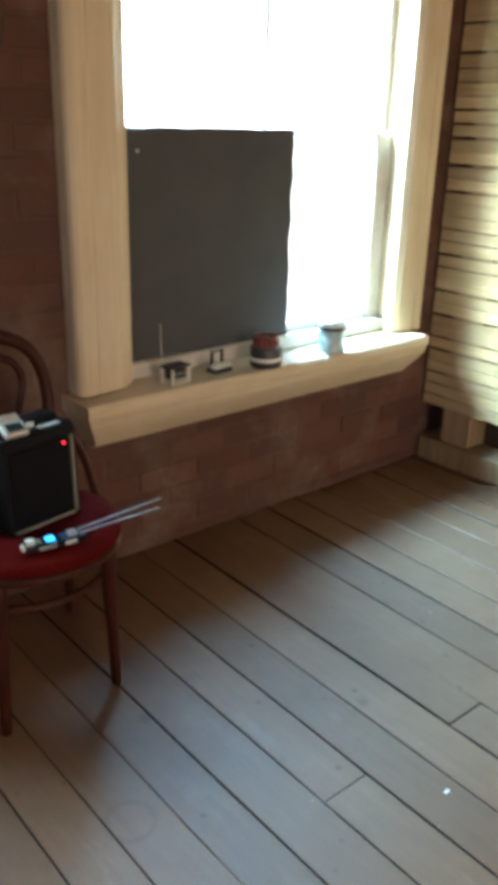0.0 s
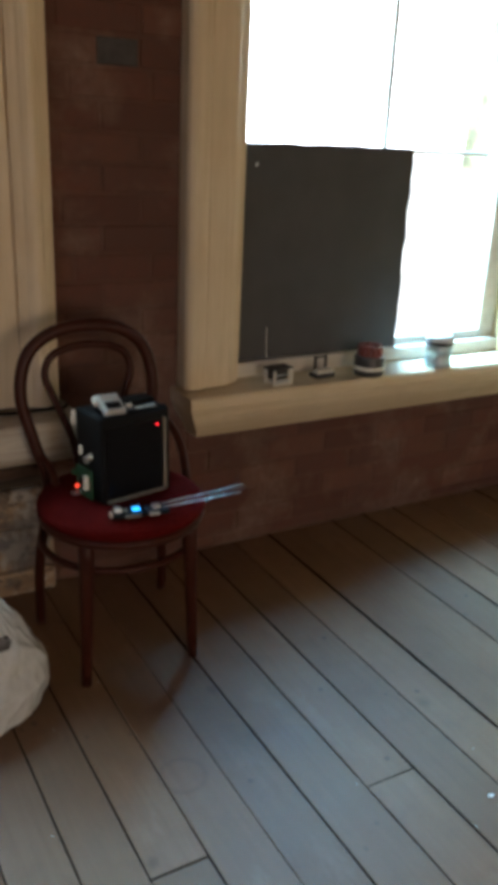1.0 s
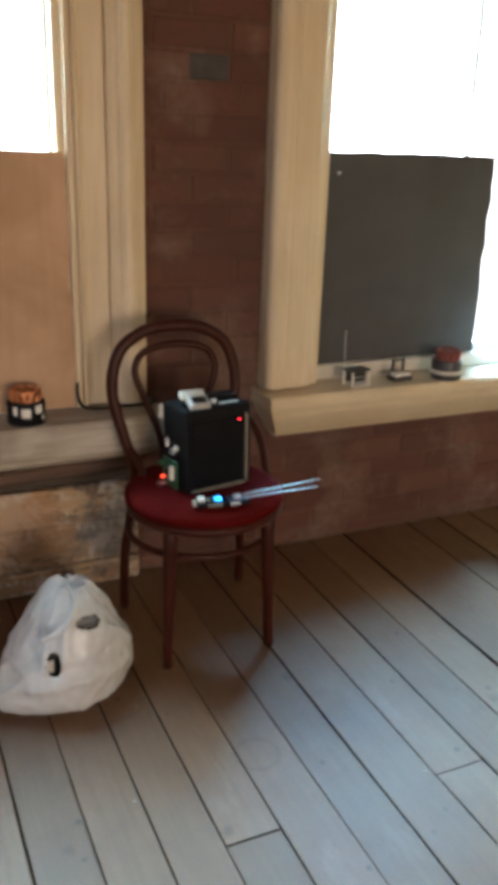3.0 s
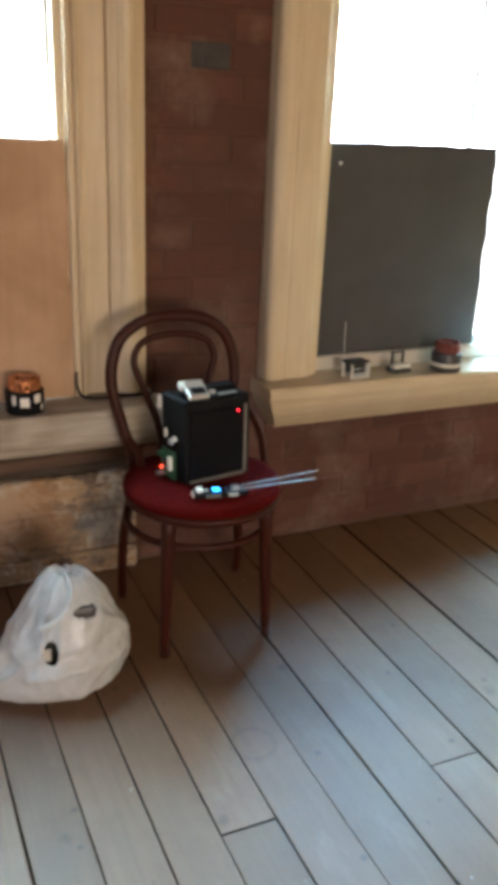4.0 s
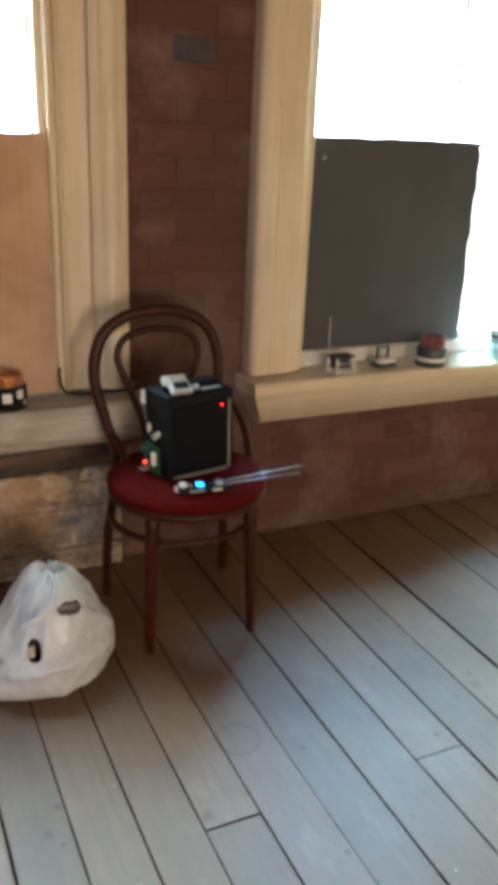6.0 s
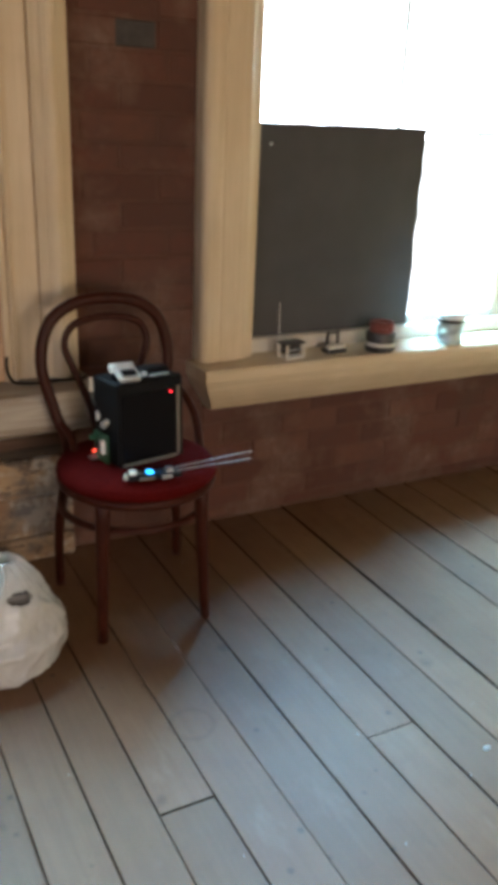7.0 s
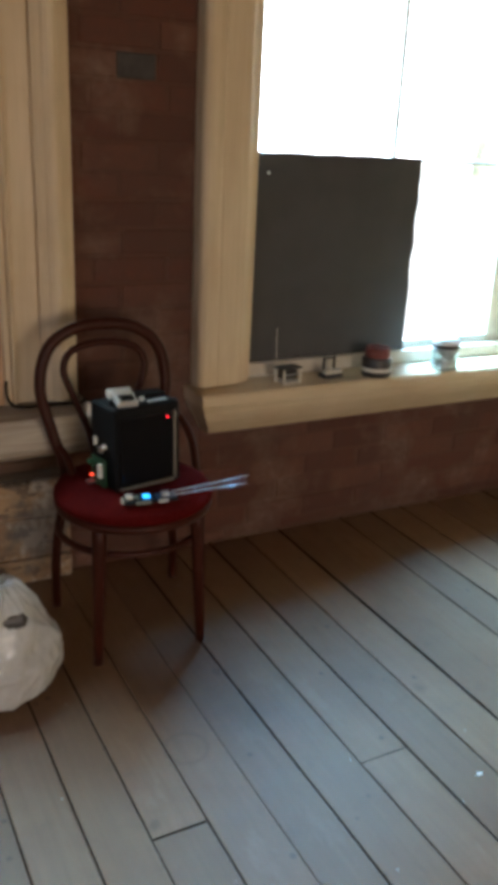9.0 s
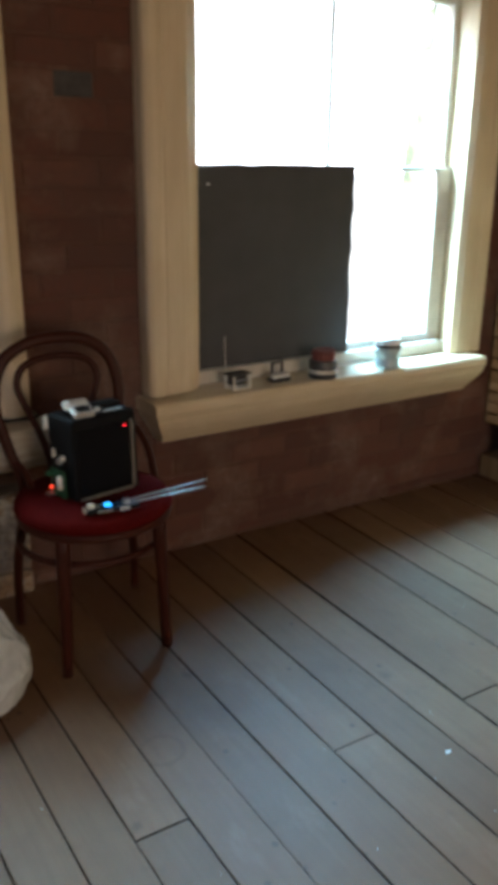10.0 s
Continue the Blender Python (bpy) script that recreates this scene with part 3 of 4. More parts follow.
def device():
    turn = Matrix.Translation((1.020, -0.440, 0.467)) @ Matrix.Rotation(radians(10), 4, 'Z') @ Matrix.Rotation(radians(-2), 4, 'X')
    d = thing("electronic_device", turn, "home-made black electronic box with screen, circuit boards and lit diodes", "electronic device")
    W, D, H = 0.180, 0.120, 0.204

    def bit(name, spec, mat, label="", bevel=0.002, parent=None, rot=None):
        return part(name, boxes(spec, bevel=bevel, m=rot), mat, parent or d, label)

    bit("case", (0, W, 0, D, 0, H), BLACK, "black plastic case", 0.004)
    bit("screen", (0.010, W - 0.022, -0.006, -0.0005, 0.012, H - 0.026), SCREEN, "dark glossy screen", 0.0015)
    bit("screen_trim", (W - 0.020, W - 0.014, -0.007, -0.0005, 0.008, H - 0.022), BEZEL, "beige edge strip", 0.001)
    bit("screen_trim", (0.008, W - 0.021, -0.007, -0.0005, 0.003, 0.009), BEZEL, "beige edge strip", 0.001)
    # red light on the front
    bm = bmesh.new()
    lathe(bm, [(0.0025, 0), (0.0025, 0.003), (0.0016, 0.005)], seg=14, m=Matrix.Translation((W - 0.040, -0.0065, H - 0.034)) @ Matrix.Rotation(radians(90), 4, 'X'))
    part("diode", bm, RED_LED, d, "lit red diode", True)
    # module on the top
    tip = Matrix.Translation((0.010, 0.004, H + 0.002)) @ Matrix.Rotation(radians(28), 4, 'X') @ Matrix.Rotation(radians(-4), 4, 'Z')
    mod = bit("silver_module", (0, 0.054, 0, 0.060, 0, 0.014), SILVER, "silver module with a dark window", 0.003, None, tip)
    bit("module_window", (0.010, 0.046, 0.008, 0.030, 0.0145, 0.0165), SCREEN, "", 0.0008, mod, tip)
    bit("module_clip", (-0.008, -0.0005, 0.036, 0.056, 0.000, 0.016), PALE, "", 0.001, mod, tip)
    bit("module_clip", (0.004, 0.050, 0.044, 0.052, 0.0145, 0.019), SILVER, "", 0.001, mod, tip)
    bit("module_stand", (0.014, 0.058, 0.030, 0.054, H + 0.0005, H + 0.012), BLACK, "", 0.001, mod)
    bit("label_strip", (0.104, 0.154, 0.014, 0.030, H + 0.0005, H + 0.004), PALE, "white label strip", 0.0005)
    bit("terminal", (0.090, 0.104, 0.038, 0.048, H + 0.0005, H + 0.010), PALE, "", 0.001)
    bit("rear_cover", (0.072, W - 0.006, 0.052, 0.096, H + 0.0005, H + 0.013), BLACK, "", 0.003)
    bit("top_rail", (0.070, W - 0.004, 0.006, 0.012, H + 0.0005, H + 0.005), BLACK, "", 0.001)
    # boards and parts on the open side
    pcb = bit("circuit_board", (-0.014, -0.010, 0.030, 0.098, 0.004, 0.075), PCB, "green circuit board", 0.0005)
    bit("connector", (-0.024, -0.0145, 0.040, 0.052, 0.028, 0.062), PALE, "white connector", 0.001, pcb)
    bit("chip", (-0.018, -0.0145, 0.062, 0.080, 0.034, 0.050), BLACK, "", 0.0006, pcb)
    bit("connector", (-0.030, -0.0145, 0.082, 0.094, 0.054, 0.066), PCB, "", 0.001, pcb)
    bit("pin_header", (-0.034, -0.0145, 0.078, 0.096, 0.006, 0.011), STEEL, "", 0.0005, pcb)
    bit("spacer", (-0.0095, -0.0005, 0.050, 0.056, 0.020, 0.026), STEEL, "", 0.0006, pcb)
    bit("spacer", (-0.0095, -0.0005, 0.080, 0.086, 0.060, 0.066), STEEL, "", 0.0006, pcb)
    bm = bmesh.new()
    lathe(bm, [(0.0036, 0), (0.0036, 0.004), (0.0022, 0.006)], seg=14, m=Matrix.Translation((-0.0146, 0.094, 0.022)) @ Matrix.Rotation(radians(-90), 4, 'Y'))
    part("diode", bm, ORANGE_LED, pcb, "lit orange-red diode", True)
    for x, y, z, r, h, mat in ((-0.012, 0.106, 0.168, 0.0052, 0.034, PALE), (-0.010, 0.082, 0.102, 0.0045, 0.022, PALE)):
        bm = bmesh.new()
        lathe(bm, [(r * 0.8, 0), (r, 0.002), (r, h - 0.002), (r * 0.8, h)], (x, y, z), 18)
        part("capacitor", bm, mat, d, "pale round capacitor", True)
    bm = bmesh.new()
    lathe(bm, [(0.0065, 0), (0.0075, 0.003), (0.006, 0.009), (0.002, 0.011)], seg=20, m=Matrix.Translation((0.0, 0.050, 0.103)) @ Matrix.Rotation(radians(-90), 4, 'Y'))
    part("knob", bm, PALE, d, "cream round knob", True)
    bit("bracket", (-0.008, -0.0005, 0.060, 0.076, 0.084, 0.098), STEEL, "", 0.001)
    for z in (0.052, 0.106):
        bm = bmesh.new()
        lathe(bm, [(0.003, 0), (0.003, 0.010), (0.0045, 0.010), (0.0045, 0.014)], seg=12, m=Matrix.Translation((W, 0.030, z)) @ Matrix.Rotation(radians(90), 4, 'Y'))
        part("screw", bm, STEEL, d, "bright screw", True)
    bm = bmesh.new()
    tube(bm, spline([(-0.012, 0.090, 0.168), (-0.022, 0.070, 0.150), (-0.014, 0.060, 0.125), (-0.004, 0.055, 0.112)], 20), 0.0016, 8)
    part("wire", bm, BLACK, d, "", True)
    return d


device()


def sensor_strip():
    turn = Matrix.Translation((1.017, -0.490, 0.4665)) @ Matrix.Rotation(radians(-7), 4, 'Z')
    s = thing("sensor_strip", turn, "small dark sensor board with blue display and two steel aerials", "circuit board")
    part("base", boxes((0, 0.128, -0.030, 0.006, 0, 0.008), bevel=0.0012), BLACK, s)

    def bit(name, spec, mat, label="", bevel=0.001):
        return part(name, boxes(spec, bevel=bevel), mat, s, label)

    bit("button_block", (0.006, 0.022, -0.016, 0.000, 0.0085, 0.018), PALE, "cream push block")
    bit("button_block", (-0.006, -0.0005, -0.022, -0.008, 0.001, 0.013), PALE, "cream end block")
    bit("chip", (0.027, 0.036, -0.016, 0.000, 0.0085, 0.012), BEZEL)
    bit("display", (0.046, 0.064, -0.018, 0.002, 0.0085, 0.0125), BLUE_OLED, "lit blue display", 0.002)
    bit("shield", (0.092, 0.110, -0.018, 0.000, 0.0085, 0.0165), SILVER, "silver shield can")
    bit("board", (0.076, 0.124, -0.026, 0.004, 0.0082, 0.0100), plain("dark_blue_board", (0.012, 0.025, 0.06), 0.4), "dark blue board", 0.0004)
    for k in range(6):
        bit("pin", (0.026 + 0.006 * k, 0.0298 + 0.006 * k, -0.0365, -0.0305, 0.002, 0.009), BEZEL, "", 0.0005)
    for k in range(4):
        bit("pin", (0.080 + 0.006 * k, 0.0838 + 0.006 * k, -0.0365, -0.0305, 0.002, 0.009), PALE, "", 0.0005)
    for y, rise, n in ((0.000, 0.009, 0.208), (-0.018, -0.003, 0.196)):
        bm = bmesh.new()
        a, b = Vector((0.118, y, 0.012)), Vector((0.118 + n, y + 0.030, 0.012 + rise))
        tube(bm, [a.lerp(b, k / 6) for k in range(7)], lambda u: 0.0016 - 0.0004 * u, 10)
        part("aerial", bm, STEEL, s, "thin bright steel aerial", True)
    return s


sensor_strip()


# ---- things on the sills ----
def motor(name, x, y, r, h, body, top, band, label, labels=False):
    t = thing(name, (x, y, SILL + 0.001), label, "electric motor", "motors on the sills")
    bm = bmesh.new()
    lathe(bm, [(r * 0.93, 0), (r, 0.004), (r, h * 0.60), (r * 0.96, h * 0.64), (r * 0.80, h * 0.66)], seg=40)
    part("body", bm, body, t, "", True)
    if band:
        bm = bmesh.new()
        lathe(bm, [(r * 1.002, h * 0.20), (r * 1.05, h * 0.22), (r * 1.05, h * 0.30), (r * 1.002, h * 0.32)], seg=40)
        part("band", bm, band, t, "pale ring band", True)
    n = 12
    for k in range(n):
        a = 2 * math.pi * k / n
        bm = bmesh.new()
        c, s = math.cos(a), math.sin(a)
        rr = r * 0.70
        w = r * 0.17
        pts = [Vector((rr * c - w * s * math.cos(q), rr * s + w * c * math.cos(q), h * (0.80 + 0.15 * math.sin(q)))) for q in (2 * math.pi * j / 16 for j in range(16))]
        tube(bm, pts, r * 0.125, 8, True)
        part("coil", bm, top, t, "", True)
    bm = bmesh.new()
    lathe(bm, [(r * 0.48, h * 0.655), (r * 0.46, h * 0.86), (r * 0.20, h * 0.88), (r * 0.18, h * 0.94), (0.002, h * 0.95)], seg=24)
    part("hub", bm, top, t, "", True)
    if labels:
        for a, w, z0, z1 in ((-100, 26, 0.26, 0.52), (-60, 22, 0.36, 0.60), (-132, 12, 0.32, 0.58), (-42, 10, 0.12, 0.28)):
            bm = bmesh.new()
            vs = []
            for z in (z0 * h, z1 * h):
                vs.append([bm.verts.new(((r + e) * math.cos(radians(a + q * w / 4)), (r + e) * math.sin(radians(a + q * w / 4)), z)) for e in (0.0004, 0.0014) for q in range(-2, 3)])
            lo, hi = vs
            for o in (0, 5):
                for q in range(4):
                    bm.faces.new((lo[o + q], lo[o + q + 1], hi[o + q + 1], hi[o + q]))
            part("sticker", bm, PALE, t, "white sticker")
    return t


motor("brushless_motor", 0.715, -0.048, 0.049, 0.092, BLACK, COPPER, None, "black round motor with copper coils and white stickers on sill", True)
RED_COIL = plain("red_enamel_coil", (0.19, 0.045, 0.035), 0.35, 0.2, 0.25, 120, 0.3)
DARK_GREY = plain("dark_grey_metal", (0.06, 0.055, 0.055), 0.4, 0.4, 0.2, 60)
motor("brushless_motor", 2.066, -0.022, 0.049, 0.098, DARK_GREY, RED_COIL, PALE, "dark round motor with red coils and pale band on sill")


SCRAP_WHITE = plain("white_cap", (0.80, 0.80, 0.78), 0.4, 0, 0.05, 40)


def canister():
    t = thing("canister", (2.362, -0.015, SILL + 0.001), "grey-blue ribbed canister with a white top on the sill", "canister")
    teal = plain("grey_blue_metal", (0.42, 0.49, 0.51), 0.35, 0.5, 0.2, 50)
    bm = bmesh.new()
    lathe(bm, [(0.043, 0), (0.046, 0.003), (0.046, 0.022), (0.042, 0.026), (0.042, 0.046), (0.046, 0.050), (0.046, 0.070), (0.044, 0.074)], seg=36)
    part("body", bm, teal, t, "", True)
    bm = bmesh.new()
    lathe(bm, [(0.0445, 0.0745), (0.048, 0.076), (0.048, 0.082), (0.046, 0.085), (0.040, 0.086)], seg=36)
    part("rim", bm, DARK_GREY, t, "dark rim", True)
    bm = bmesh.new()
    lathe(bm, [(0.045, 0.0865), (0.046, 0.098), (0.039, 0.110), (0.015, 0.115), (0.002, 0.115)], seg=30)
    part("top", bm, SCRAP_WHITE, t, "white top", True)
    return t


canister()


def frame_gadget():
    t = thing("small_frame", Matrix.Translation((1.736, -0.005, SILL + 0.001)) @ Matrix.Rotation(radians(8), 4, 'Z'), "small open frame of pale plates with dark top", "gadget")
    for x in (-0.036, 0.029):
        for y in (-0.025, 0.018):
            part("post", boxes((x, x + 0.007, y, y + 0.007, 0, 0.046), bevel=0.001), PALE, t, "pale corner post")
    part("base_plate", boxes((-0.0285, 0.0285, -0.024, 0.024, 0, 0.006), bevel=0.001), PALE, t)
    part("top_plate", boxes((-0.040, 0.040, -0.022, 0.026, 0.0465, 0.052), bevel=0.001), DARK_GREY, t)
    part("core", boxes((-0.0285, 0.0285, -0.012, 0.020, 0.014, 0.042), bevel=0.002), DARK_GREY, t)
    bm = bmesh.new()
    tube(bm, [Vector((-0.031, 0.022, 0.0525)), Vector((-0.032, 0.026, 0.11)), Vector((-0.030, 0.030, 0.17))], 0.0011, 6)
    part("aerial", bm, PALE, t, "thin pale upright wire")
    for z in (0.010, 0.028):
        bm = bmesh.new()
        tube(bm, [Vector((-0.0285, -0.016, z)), Vector((0.0285, -0.016, z))], 0.0025, 8)
        part("rod", bm, STEEL, t, "", True)
    return t


frame_gadget()


def terminal_gadget():
    t = thing("terminal_block", Matrix.Translation((1.906, 0.008, SILL + 0.001)) @ Matrix.Rotation(radians(6), 4, 'Z'), "small terminal block with two upright posts", "gadget")
    part("base", boxes((-0.036, 0.036, -0.022, 0.022, 0, 0.014), bevel=0.002), DARK_GREY, t)
    for k in range(4):
        part("terminal", boxes((-0.034 + 0.0175 * k, -0.0195 + 0.0175 * k, -0.021, 0.004, 0.0145, 0.027), bevel=0.002), PALE, t)
    for x in (-0.025, 0.018):
        part("post", boxes((x, x + 0.008, 0.008, 0.016, 0.0145, 0.066), bevel=0.001), DARK_GREY, t)
    part("cross_bar", boxes((-0.0165, 0.0175, 0.009, 0.015, 0.058, 0.064), bevel=0.001), DARK_GREY, t)
    return t


terminal_gadget()


def cable():
    t = thing("cable", (0, 0, 0), "thin dark cable round the foot of the window casing", "cable")
    bm = bmesh.new()
    pts = [(0.866, 0.018, 0.636), (0.864, 0.014, 0.618), (0.865, 0.006, 0.592), (0.878, -0.006, 0.571), (0.920, -0.012, 0.5655), (0.985, -0.008, 0.5655), (1.062, -0.010, 0.5655), (1.078, 0.010, 0.5655)]
    tube(bm, spline(pts, 44), 0.0042, 8)
    part("cord", bm, BLACK, t, "", True)
    return t


cable()


# ---- plastic bag on the floor ----
def bag_material():
    m, nt, b = nodes_of("white_plastic_film")
    n = noise_tex(nt, coords(nt), 30, 4)
    nt.links.new(ramp(nt, n, [(0.3, (0.49, 0.495, 0.475)), (0.7, (0.58, 0.585, 0.565))]), b.inputs["Base Color"])
    b.inputs["Roughness"].default_value = 0.24
    b.inputs["Subsurface Weight"].default_value = 0.15
    b.inputs["Subsurface Radius"].default_value = (0.02, 0.02, 0.02)
    v = nt.nodes.new("ShaderNodeTexVoronoi")
    v.feature = 'DISTANCE_TO_EDGE'
    v.inputs["Scale"].default_value = 17
    nt.links.new(mix(nt, 0.12, coords(nt), noise_tex(nt, coords(nt), 9, 3)), v.inputs["Vector"])
    bump(nt, b, v.outputs["Distance"], 0.2, 0.012)
    return m


FILM = bag_material()


def plastic_bag():
    t = thing("plastic_bag", (0.716, -0.422, 0.0), "filled crumpled white plastic carrier bag on the floor", "bag")
    prof = [(0.0, 0.003), (0.080, 0.003), (0.126, 0.004), (0.147, 0.020), (0.156, 0.050), (0.153, 0.085), (0.143, 0.125), (0.126, 0.165), (0.107, 0.202), (0.086, 0.234), (0.066, 0.259), (0.049, 0.275), (0.034, 0.283), (0.016, 0.276), (0.0, 0.269)]
    rows = spline([(r, 0, z) for r, z in prof], 140)
    seg = 230
    bm = bmesh.new()

    def film_point(row, a):
        """Place on the crumpled film: row along the profile, a round the bag."""
        row = max(0.0, min(len(rows) - 1.001, row))
        i = int(row)
        p = rows[i].lerp(rows[i + 1], row - i)
        u = row / (len(rows) - 1)
        c, s = math.cos(a), math.sin(a)
        high = max(0.0, min(1.0, (p.z - 0.02) / 0.2))
        q = Vector((c * 1.3, s * 1.3, p.z * 8))
        # sharp ridges between broad dents
        ridge = abs(noise.noise(q * 1.35 + Vector((3, 1, 7)))) * (1 - 0.6 * high ** 3)
        ridge2 = abs(noise.noise(q * 2.9 + Vector((13, 5, 2))))
        ridge3 = abs(noise.noise(q * 6.0 + Vector((1, 8, 3))))
        lump = noise.noise(q * 0.8 + Vector((9, 2, 4)))
        r = max(0.0, p.x) * (1.06 + 0.08 * lump - 0.17 * ridge - 0.055 * ridge2 - 0.012 * ridge3)
        # taut shoulder on one side, and a fold drawn across the front
        r *= 1 - 0.07 * max(0.0, c) * high
        r *= 1 + 0.05 * max(0.0, -s) * math.exp(-((p.z - 0.100 - 0.030 * c) / 0.011) ** 2) - 0.04 * max(0.0, -s) * math.exp(-((p.z - 0.128 - 0.030 * c) / 0.014) ** 2)
        # slack corner pulled out at one side of the foot
        if p.z < 0.14:
            r *= 1 + 0.20 * max(0.0, math.cos(a - radians(200))) ** 10 * (1 - p.z / 0.14)
        x, y = r * c + 0.02 * high, r * s * 0.88
        z = p.z + (0.014 * lump - 0.022 * ridge - 0.008 * ridge2) * high + 0.012 * max(0, -c) * high * u
        return Vector((x, y, max(z, 0.003)))

    def row_at(z):
        return min(range(len(rows) // 4, len(rows)), key=lambda i: abs(rows[i].z - z))

    # openings: row, angle, half height in rows, half width in radians, tilt
    holes = ((row_at(0.218), radians(-78), 3.2, 0.33, -0.20), (row_at(0.137), radians(-116), 6.0, 0.13, -0.45))

    def hole_offset(row, a, hole):
        hr, ha, h, w, tilt = hole
        d = (a - ha + math.pi) % (2 * math.pi) - math.pi
        du, dv = d / w, (row - hr) / h
        return du, dv - tilt * du

    inside = {}
    rings = []
    for i in range(len(rows)):
        ring = []
        for k in range(seg):
            row, a = float(i), 2 * math.pi * k / seg
            kept = True
            for hole in holes:
                du, dv = hole_offset(row, a, hole)
                d = math.hypot(du, dv)
                if d < 1.0:
                    kept = False
                if 0.82 < d < 1.2:
                    f = 1 / d
                    d_a = (a - hole[1] + math.pi) % (2 * math.pi) - math.pi
                    a, row = hole[1] + d_a * f, hole[0] + (row - hole[0]) * f
            v = bm.verts.new(film_point(row, a))
            inside[v] = not kept
            ring.append(v)
        rings.append(ring)
    for a, b in zip(rings, rings[1:]):
        for k in range(seg):
            quad = (a[k], a[(k + 1) % seg], b[(k + 1) % seg], b[k])
            if not any(inside[v] for v in quad):
                bm.faces.new(quad)
    bmesh.ops.delete(bm, geom=[v for v in bm.verts if not v.link_faces], context='VERTS')
    bmesh.ops.remove_doubles(bm, verts=bm.verts, dist=0.0004)
    film = part("film", bm, FILM, t, "", True)
    sol = film.modifiers.new("thickness", 'SOLIDIFY')
    sol.thickness = 0.0012
    sol.offset = -1
    # twisted handle over the shoulder
    bm = bmesh.new()
    pts = spline([(0.004, -0.026, 0.292), (0.012, -0.064, 0.272), (-0.004, -0.098, 0.247), (-0.036, -0.114, 0.222), (-0.074, -0.106, 0.204)], 30)
    tube(bm, pts, lambda u: 0.0048 + 0.0016 * math.sin(u * 9), 10)
    part("handle", bm, FILM, t, "gathered handle strip", True)
    bm = bmesh.new()
    box(bm, -0.060, 0.060, -0.060, 0.050, 0.006, 0.165, 0.012, seg=2)
    part("contents", bm, plain("dark_goods", (0.05, 0.045, 0.04), 0.5, 0, 0.4, 30), t, "dark goods inside the bag")
    # grey block added behind the slit, coloured like the dim inner film
    bm = bmesh.new()
    box(bm, -0.022, 0.064, -0.085, -0.030, 0.168, 0.226, 0.012, m=None, seg=2)
    part("bag_insert", bm, plain("dim_inside_grey", (0.075, 0.07, 0.065), 0.45, 0, 0.4, 25), t, "grey block standing for the dim inner film of the bag")
    bm = boxes((-0.064, -0.046, -0.092, -0.086, 0.106, 0.136), bevel=0.001)
    part("bag_insert", bm, PALE, t, "pale packet in the opening")
    return t


plastic_bag()

# scraps on the floor
SCRAP = plain("white_paper", (0.80, 0.80, 0.78), 0.7, 0, 0.05, 40)
scrap = link_mesh("paper_scrap", boxes((1.585, 1.597, -1.165, -1.159, 0.0022, 0.0062), bevel=0.001, m=None), SCRAP)
tagged(scrap, "tiny white paper scrap lying on the floor boards", "scrap")
rnd = random.Random(21)
bm = bmesh.new()
for k in range(20):
    x, y, r = rnd.uniform(0.5, 2.6), rnd.uniform(-1.5, -0.15), rnd.uniform(0.0004, 0.0010)
    box(bm, x - r, x + r, y - r * 1.5, y + r * 1.5, 0.0018, 0.0032, 0, Matrix.Translation((x, y, 0)) @ Matrix.Rotation(k, 4, 'Z') @ Matrix.Translation((-x, -y, 0)))
crumbs = link_mesh("floor_crumbs", bm, plain("plaster_crumb", (0.42, 0.40, 0.36), 0.8, 0, 0.1, 40))
tagged(crumbs, "scattered pale crumbs of plaster on the floor", "crumbs", kind="stuff")


# ---- pieces of floor and walls ----
def seam_at(i, y):
    """The seam's place at y: the old boards fan out by a hair towards the windows."""
    x = seams[i]
    return x + max(-0.014, min(0.022, 0.0235 * (x - 1.10))) * (y + 1)


def plank(i, y0, y1, seed):
    r = random.Random(seed)
    dz = r.uniform(-0.0015, 0.0015)
    bm = bmesh.new()
    n = max(2, int((y1 - y0) / 0.07))
    rows = []
    for k in range(n + 1):
        y = y0 + 0.0015 + (y1 - y0 - 0.003) * k / n
        wear = [max(0.0, noise.noise(Vector((seed * 3.7 + e * 11, y * 7, 0)))) * 0.0042 for e in (0, 1)]
        a = seam_at(i, y) + gaps[i] * (1 + 0.35 * noise.noise(Vector((i * 5.1, y * 4, 3)))) + 0.25 * wear[0]
        b = seam_at(i + 1, y) - gaps[i + 1] * (1 + 0.35 * noise.noise(Vector((i * 5.1 + 5.1, y * 4, 9)))) - 0.25 * wear[1]
        low = 0.0012 + 0.0008 * abs(noise.noise(Vector((seed, y * 9, 1))))
        end = dz - (0.0016 if k in (0, n) else 0)
        rows.append([bm.verts.new(p) for p in ((a, y, -0.030), (a, y, end - low), (a + 0.0016 + wear[0], y, end), (b - 0.0016 - wear[1], y, end), (b, y, end - low), (b, y, -0.030))])
    for p, q in zip(rows, rows[1:]):
        for k in range(6):
            bm.faces.new((p[k], p[(k + 1) % 6], q[(k + 1) % 6], q[k]))
    bm.faces.new(rows[0])
    bm.faces.new(rows[-1][::-1])
    ob = part("plank", bm, FLOOR_WOOD, subfloor)
    # the edges in the gaps are black with old dirt
    ob.data.materials.append(DIRT)
    for f in ob.data.polygons:
        if f.normal.z < 0.5:
            f.material_index = 1
    return ob


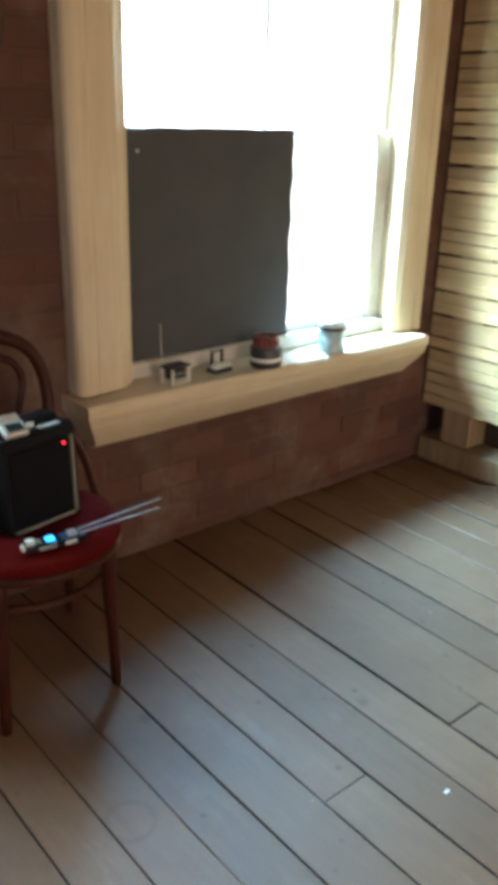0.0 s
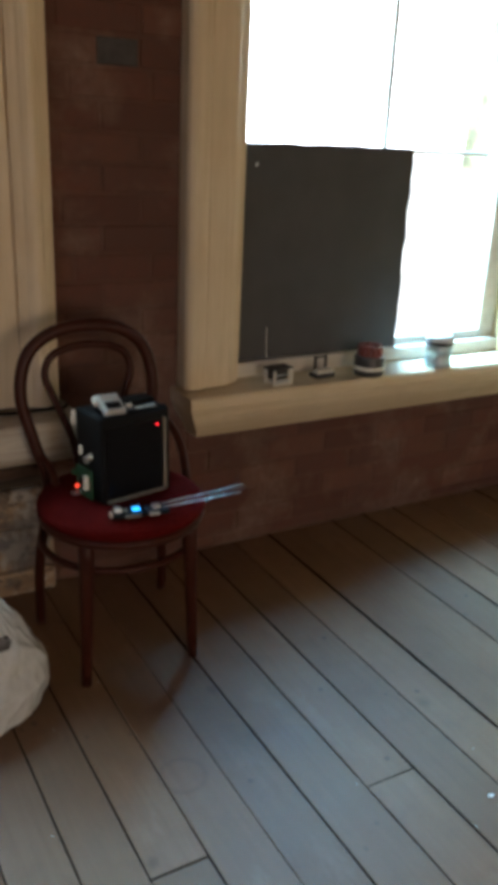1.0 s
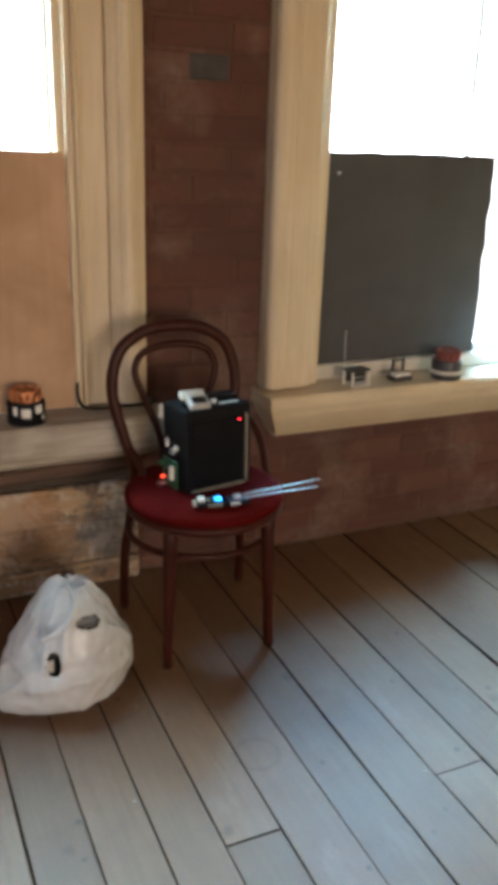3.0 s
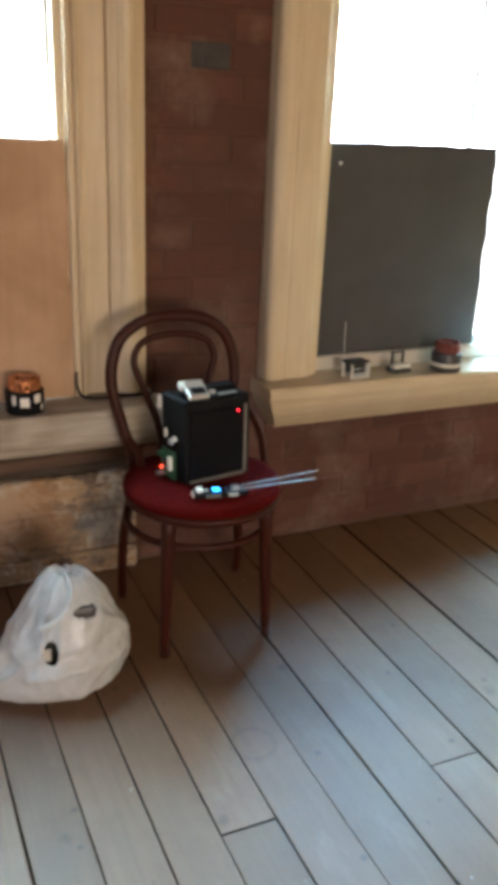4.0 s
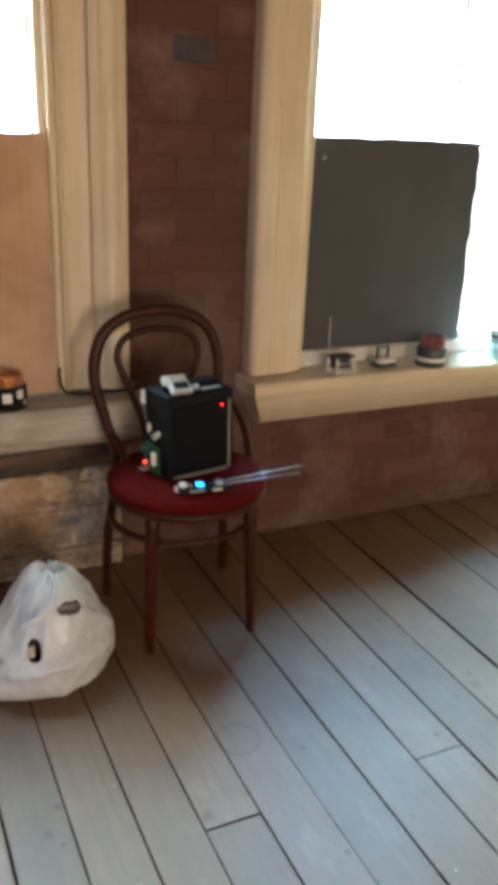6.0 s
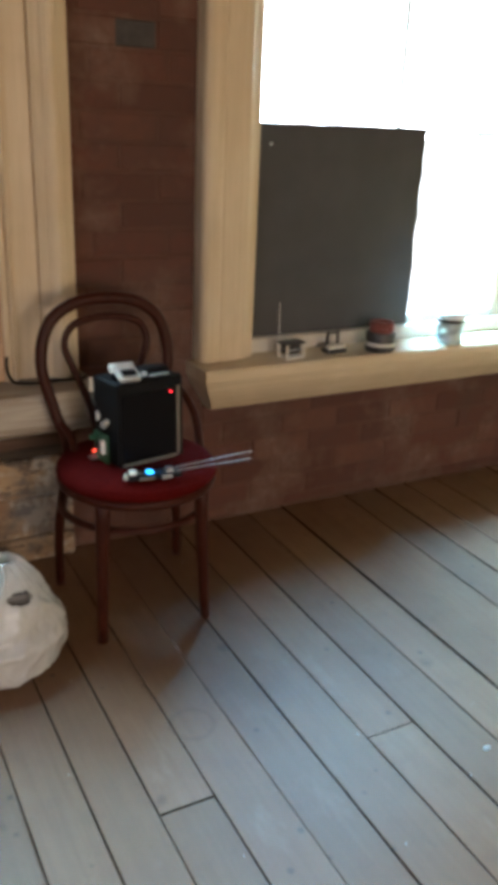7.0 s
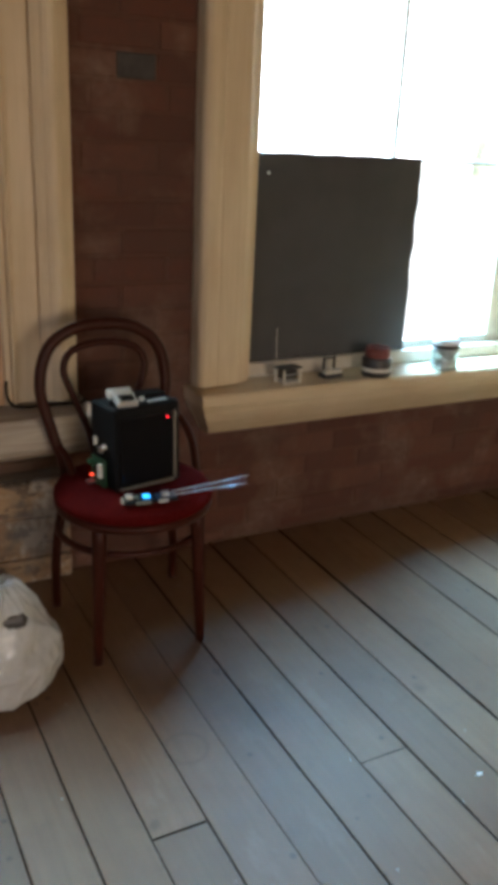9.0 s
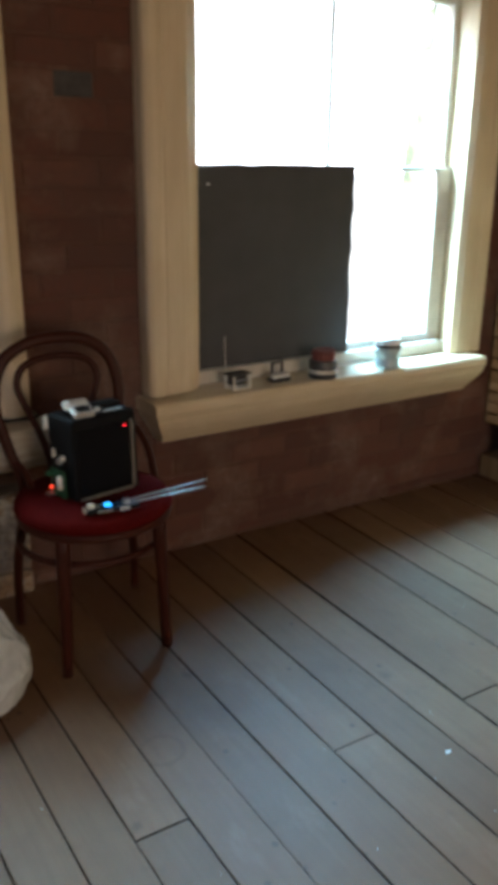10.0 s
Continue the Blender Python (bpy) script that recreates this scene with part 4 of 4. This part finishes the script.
seams = [0.536, 0.654, 0.772, 0.885, 1.003, 1.126, 1.245, 1.376, 1.504, 1.636, 1.766, 1.890, 2.022, 2.158, 2.292, 2.430, 2.572, 2.702]
joints = {0.885: -1.030, 1.376: -1.022, 1.766: -1.036}
while seams[-1] < EAST + 0.1:
    seams.append(seams[-1] + (0.124, 0.128, 0.121, 0.130)[len(seams) % 4])
while seams[0] > WEST:
    seams.insert(0, seams[0] - (0.124, 0.119, 0.127)[len(seams) % 3])
rnd = random.Random(11)
gaps = [{1.126: 0.0007, 1.636: 0.0014, 1.890: 0.0010}.get(x, rnd.choice((0.0018, 0.0026, 0.0032, 0.0036))) for x in seams]
for i, a in enumerate(seams[:-1]):
    j = joints.get(a)
    if j is None:
        j = rnd.uniform(-4.2, -2.3)
    cuts = [SOUTH, j, WALL]
    if j > -1.5:
        cuts.insert(1, -3.7 - 0.3 * (i % 2))
    for k, (y0, y1) in enumerate(zip(cuts, cuts[1:])):
        plank(i, y0, y1, i * 7 + k)


def brick_piece(x0, x1, z0, z1, meshes={}):
    r = random.Random(int(x0 * 1000) * 31 + int(z0 * 1000))
    w, h = round(x1 - x0, 3), round(z1 - z0, 3)
    key = (w, h)
    if key not in meshes:
        bm = boxes((0, w, 0, 0.05, 0, h), bevel=0.0025)
        me = bpy.data.meshes.new("brick")
        bm.to_mesh(me)
        bm.free()
        me.materials.append(BRICK)
        meshes[key] = me
    ob = new("brick", meshes[key])
    ob.parent = wall_north
    ob.location = (x0, WALL + r.uniform(-0.0015, 0.0015), z0)
    return ob


def brick_field(x0, x1, z0, z1):
    pitch, length, gap = 0.0762, 0.221, 0.010
    k0 = int(z0 / pitch)
    for k in range(k0, int(z1 / pitch) + 2):
        za, zb = max(z0, k * pitch - 0.031), min(z1, (k + 1) * pitch - gap - 0.031)
        if zb - za < 0.012:
            continue
        off = 0.5 * length * (k % 2) + (0.03 if k % 6 == 0 else 0)
        n = math.floor((x0 - off) / length)
        while off + n * length < x1:
            a, b = max(x0, off + n * length), min(x1, off + (n + 1) * length - gap)
            if b - a > 0.02:
                if k == 19 and a < 1.26 < b:
                    if a < 1.19:
                        brick_piece(a, 1.197, za, zb)
                    if b > 1.33:
                        brick_piece(1.322, b, za, zb)
                else:
                    brick_piece(a, b, za, zb)
            n += 1


brick_field(1.055, 1.47, 0.01, 2.1)
brick_field(1.47, EAST, 0.01, 0.47)
brick_field(2.88, EAST, 0.47, 2.1)


# dark plate in the missing brick's place, its colour standing for the hole's shade
part("dark_hole_plate", boxes((1.203, 1.316, WALL + 0.001, WALL + 0.05, 1.416, 1.481), bevel=0.003), plain("hole_shade", (0.05, 0.044, 0.041), 0.7, 0.3, 0.3, 60), wall_north, "dark plate standing for the shaded hole of a missing brick")

# laths
rnd = random.Random(4)
lath_meshes = []
for k in range(6):
    bm = bmesh.new()
    vs = box(bm, 0, 0.009, 0, 1.19, 0, 0.0388 + 0.0008 * k, bevel=0.0015)
    for v in bm.verts:
        v.co.z += 0.002 * math.sin(v.co.y * 3 + k) * (0.5 + 0.1 * k)
        v.co.x += 0.0012 * math.sin(v.co.y * 5 + k)
    me = bpy.data.meshes.new("lath")
    bm.to_mesh(me)
    bm.free()
    me.materials.append(LATH_WOOD)
    lath_meshes.append(me)
z = 0.235
row = 0
while z < TOP - 0.05:
    for c in range(5):
        y1 = WALL - 0.008 - c * 1.2
        if y1 - 1.19 < SOUTH:
            continue
        ob = new("lath", lath_meshes[rnd.randrange(6)])
        ob.parent = wall_east
        ob.location = (EAST + rnd.uniform(0, 0.002), y1 - 1.19, z + rnd.uniform(-0.0025, 0.0025))
        ob.rotation_euler = (rnd.uniform(-0.003, 0.003), 0, 0)
    z += 0.0455
    row += 1
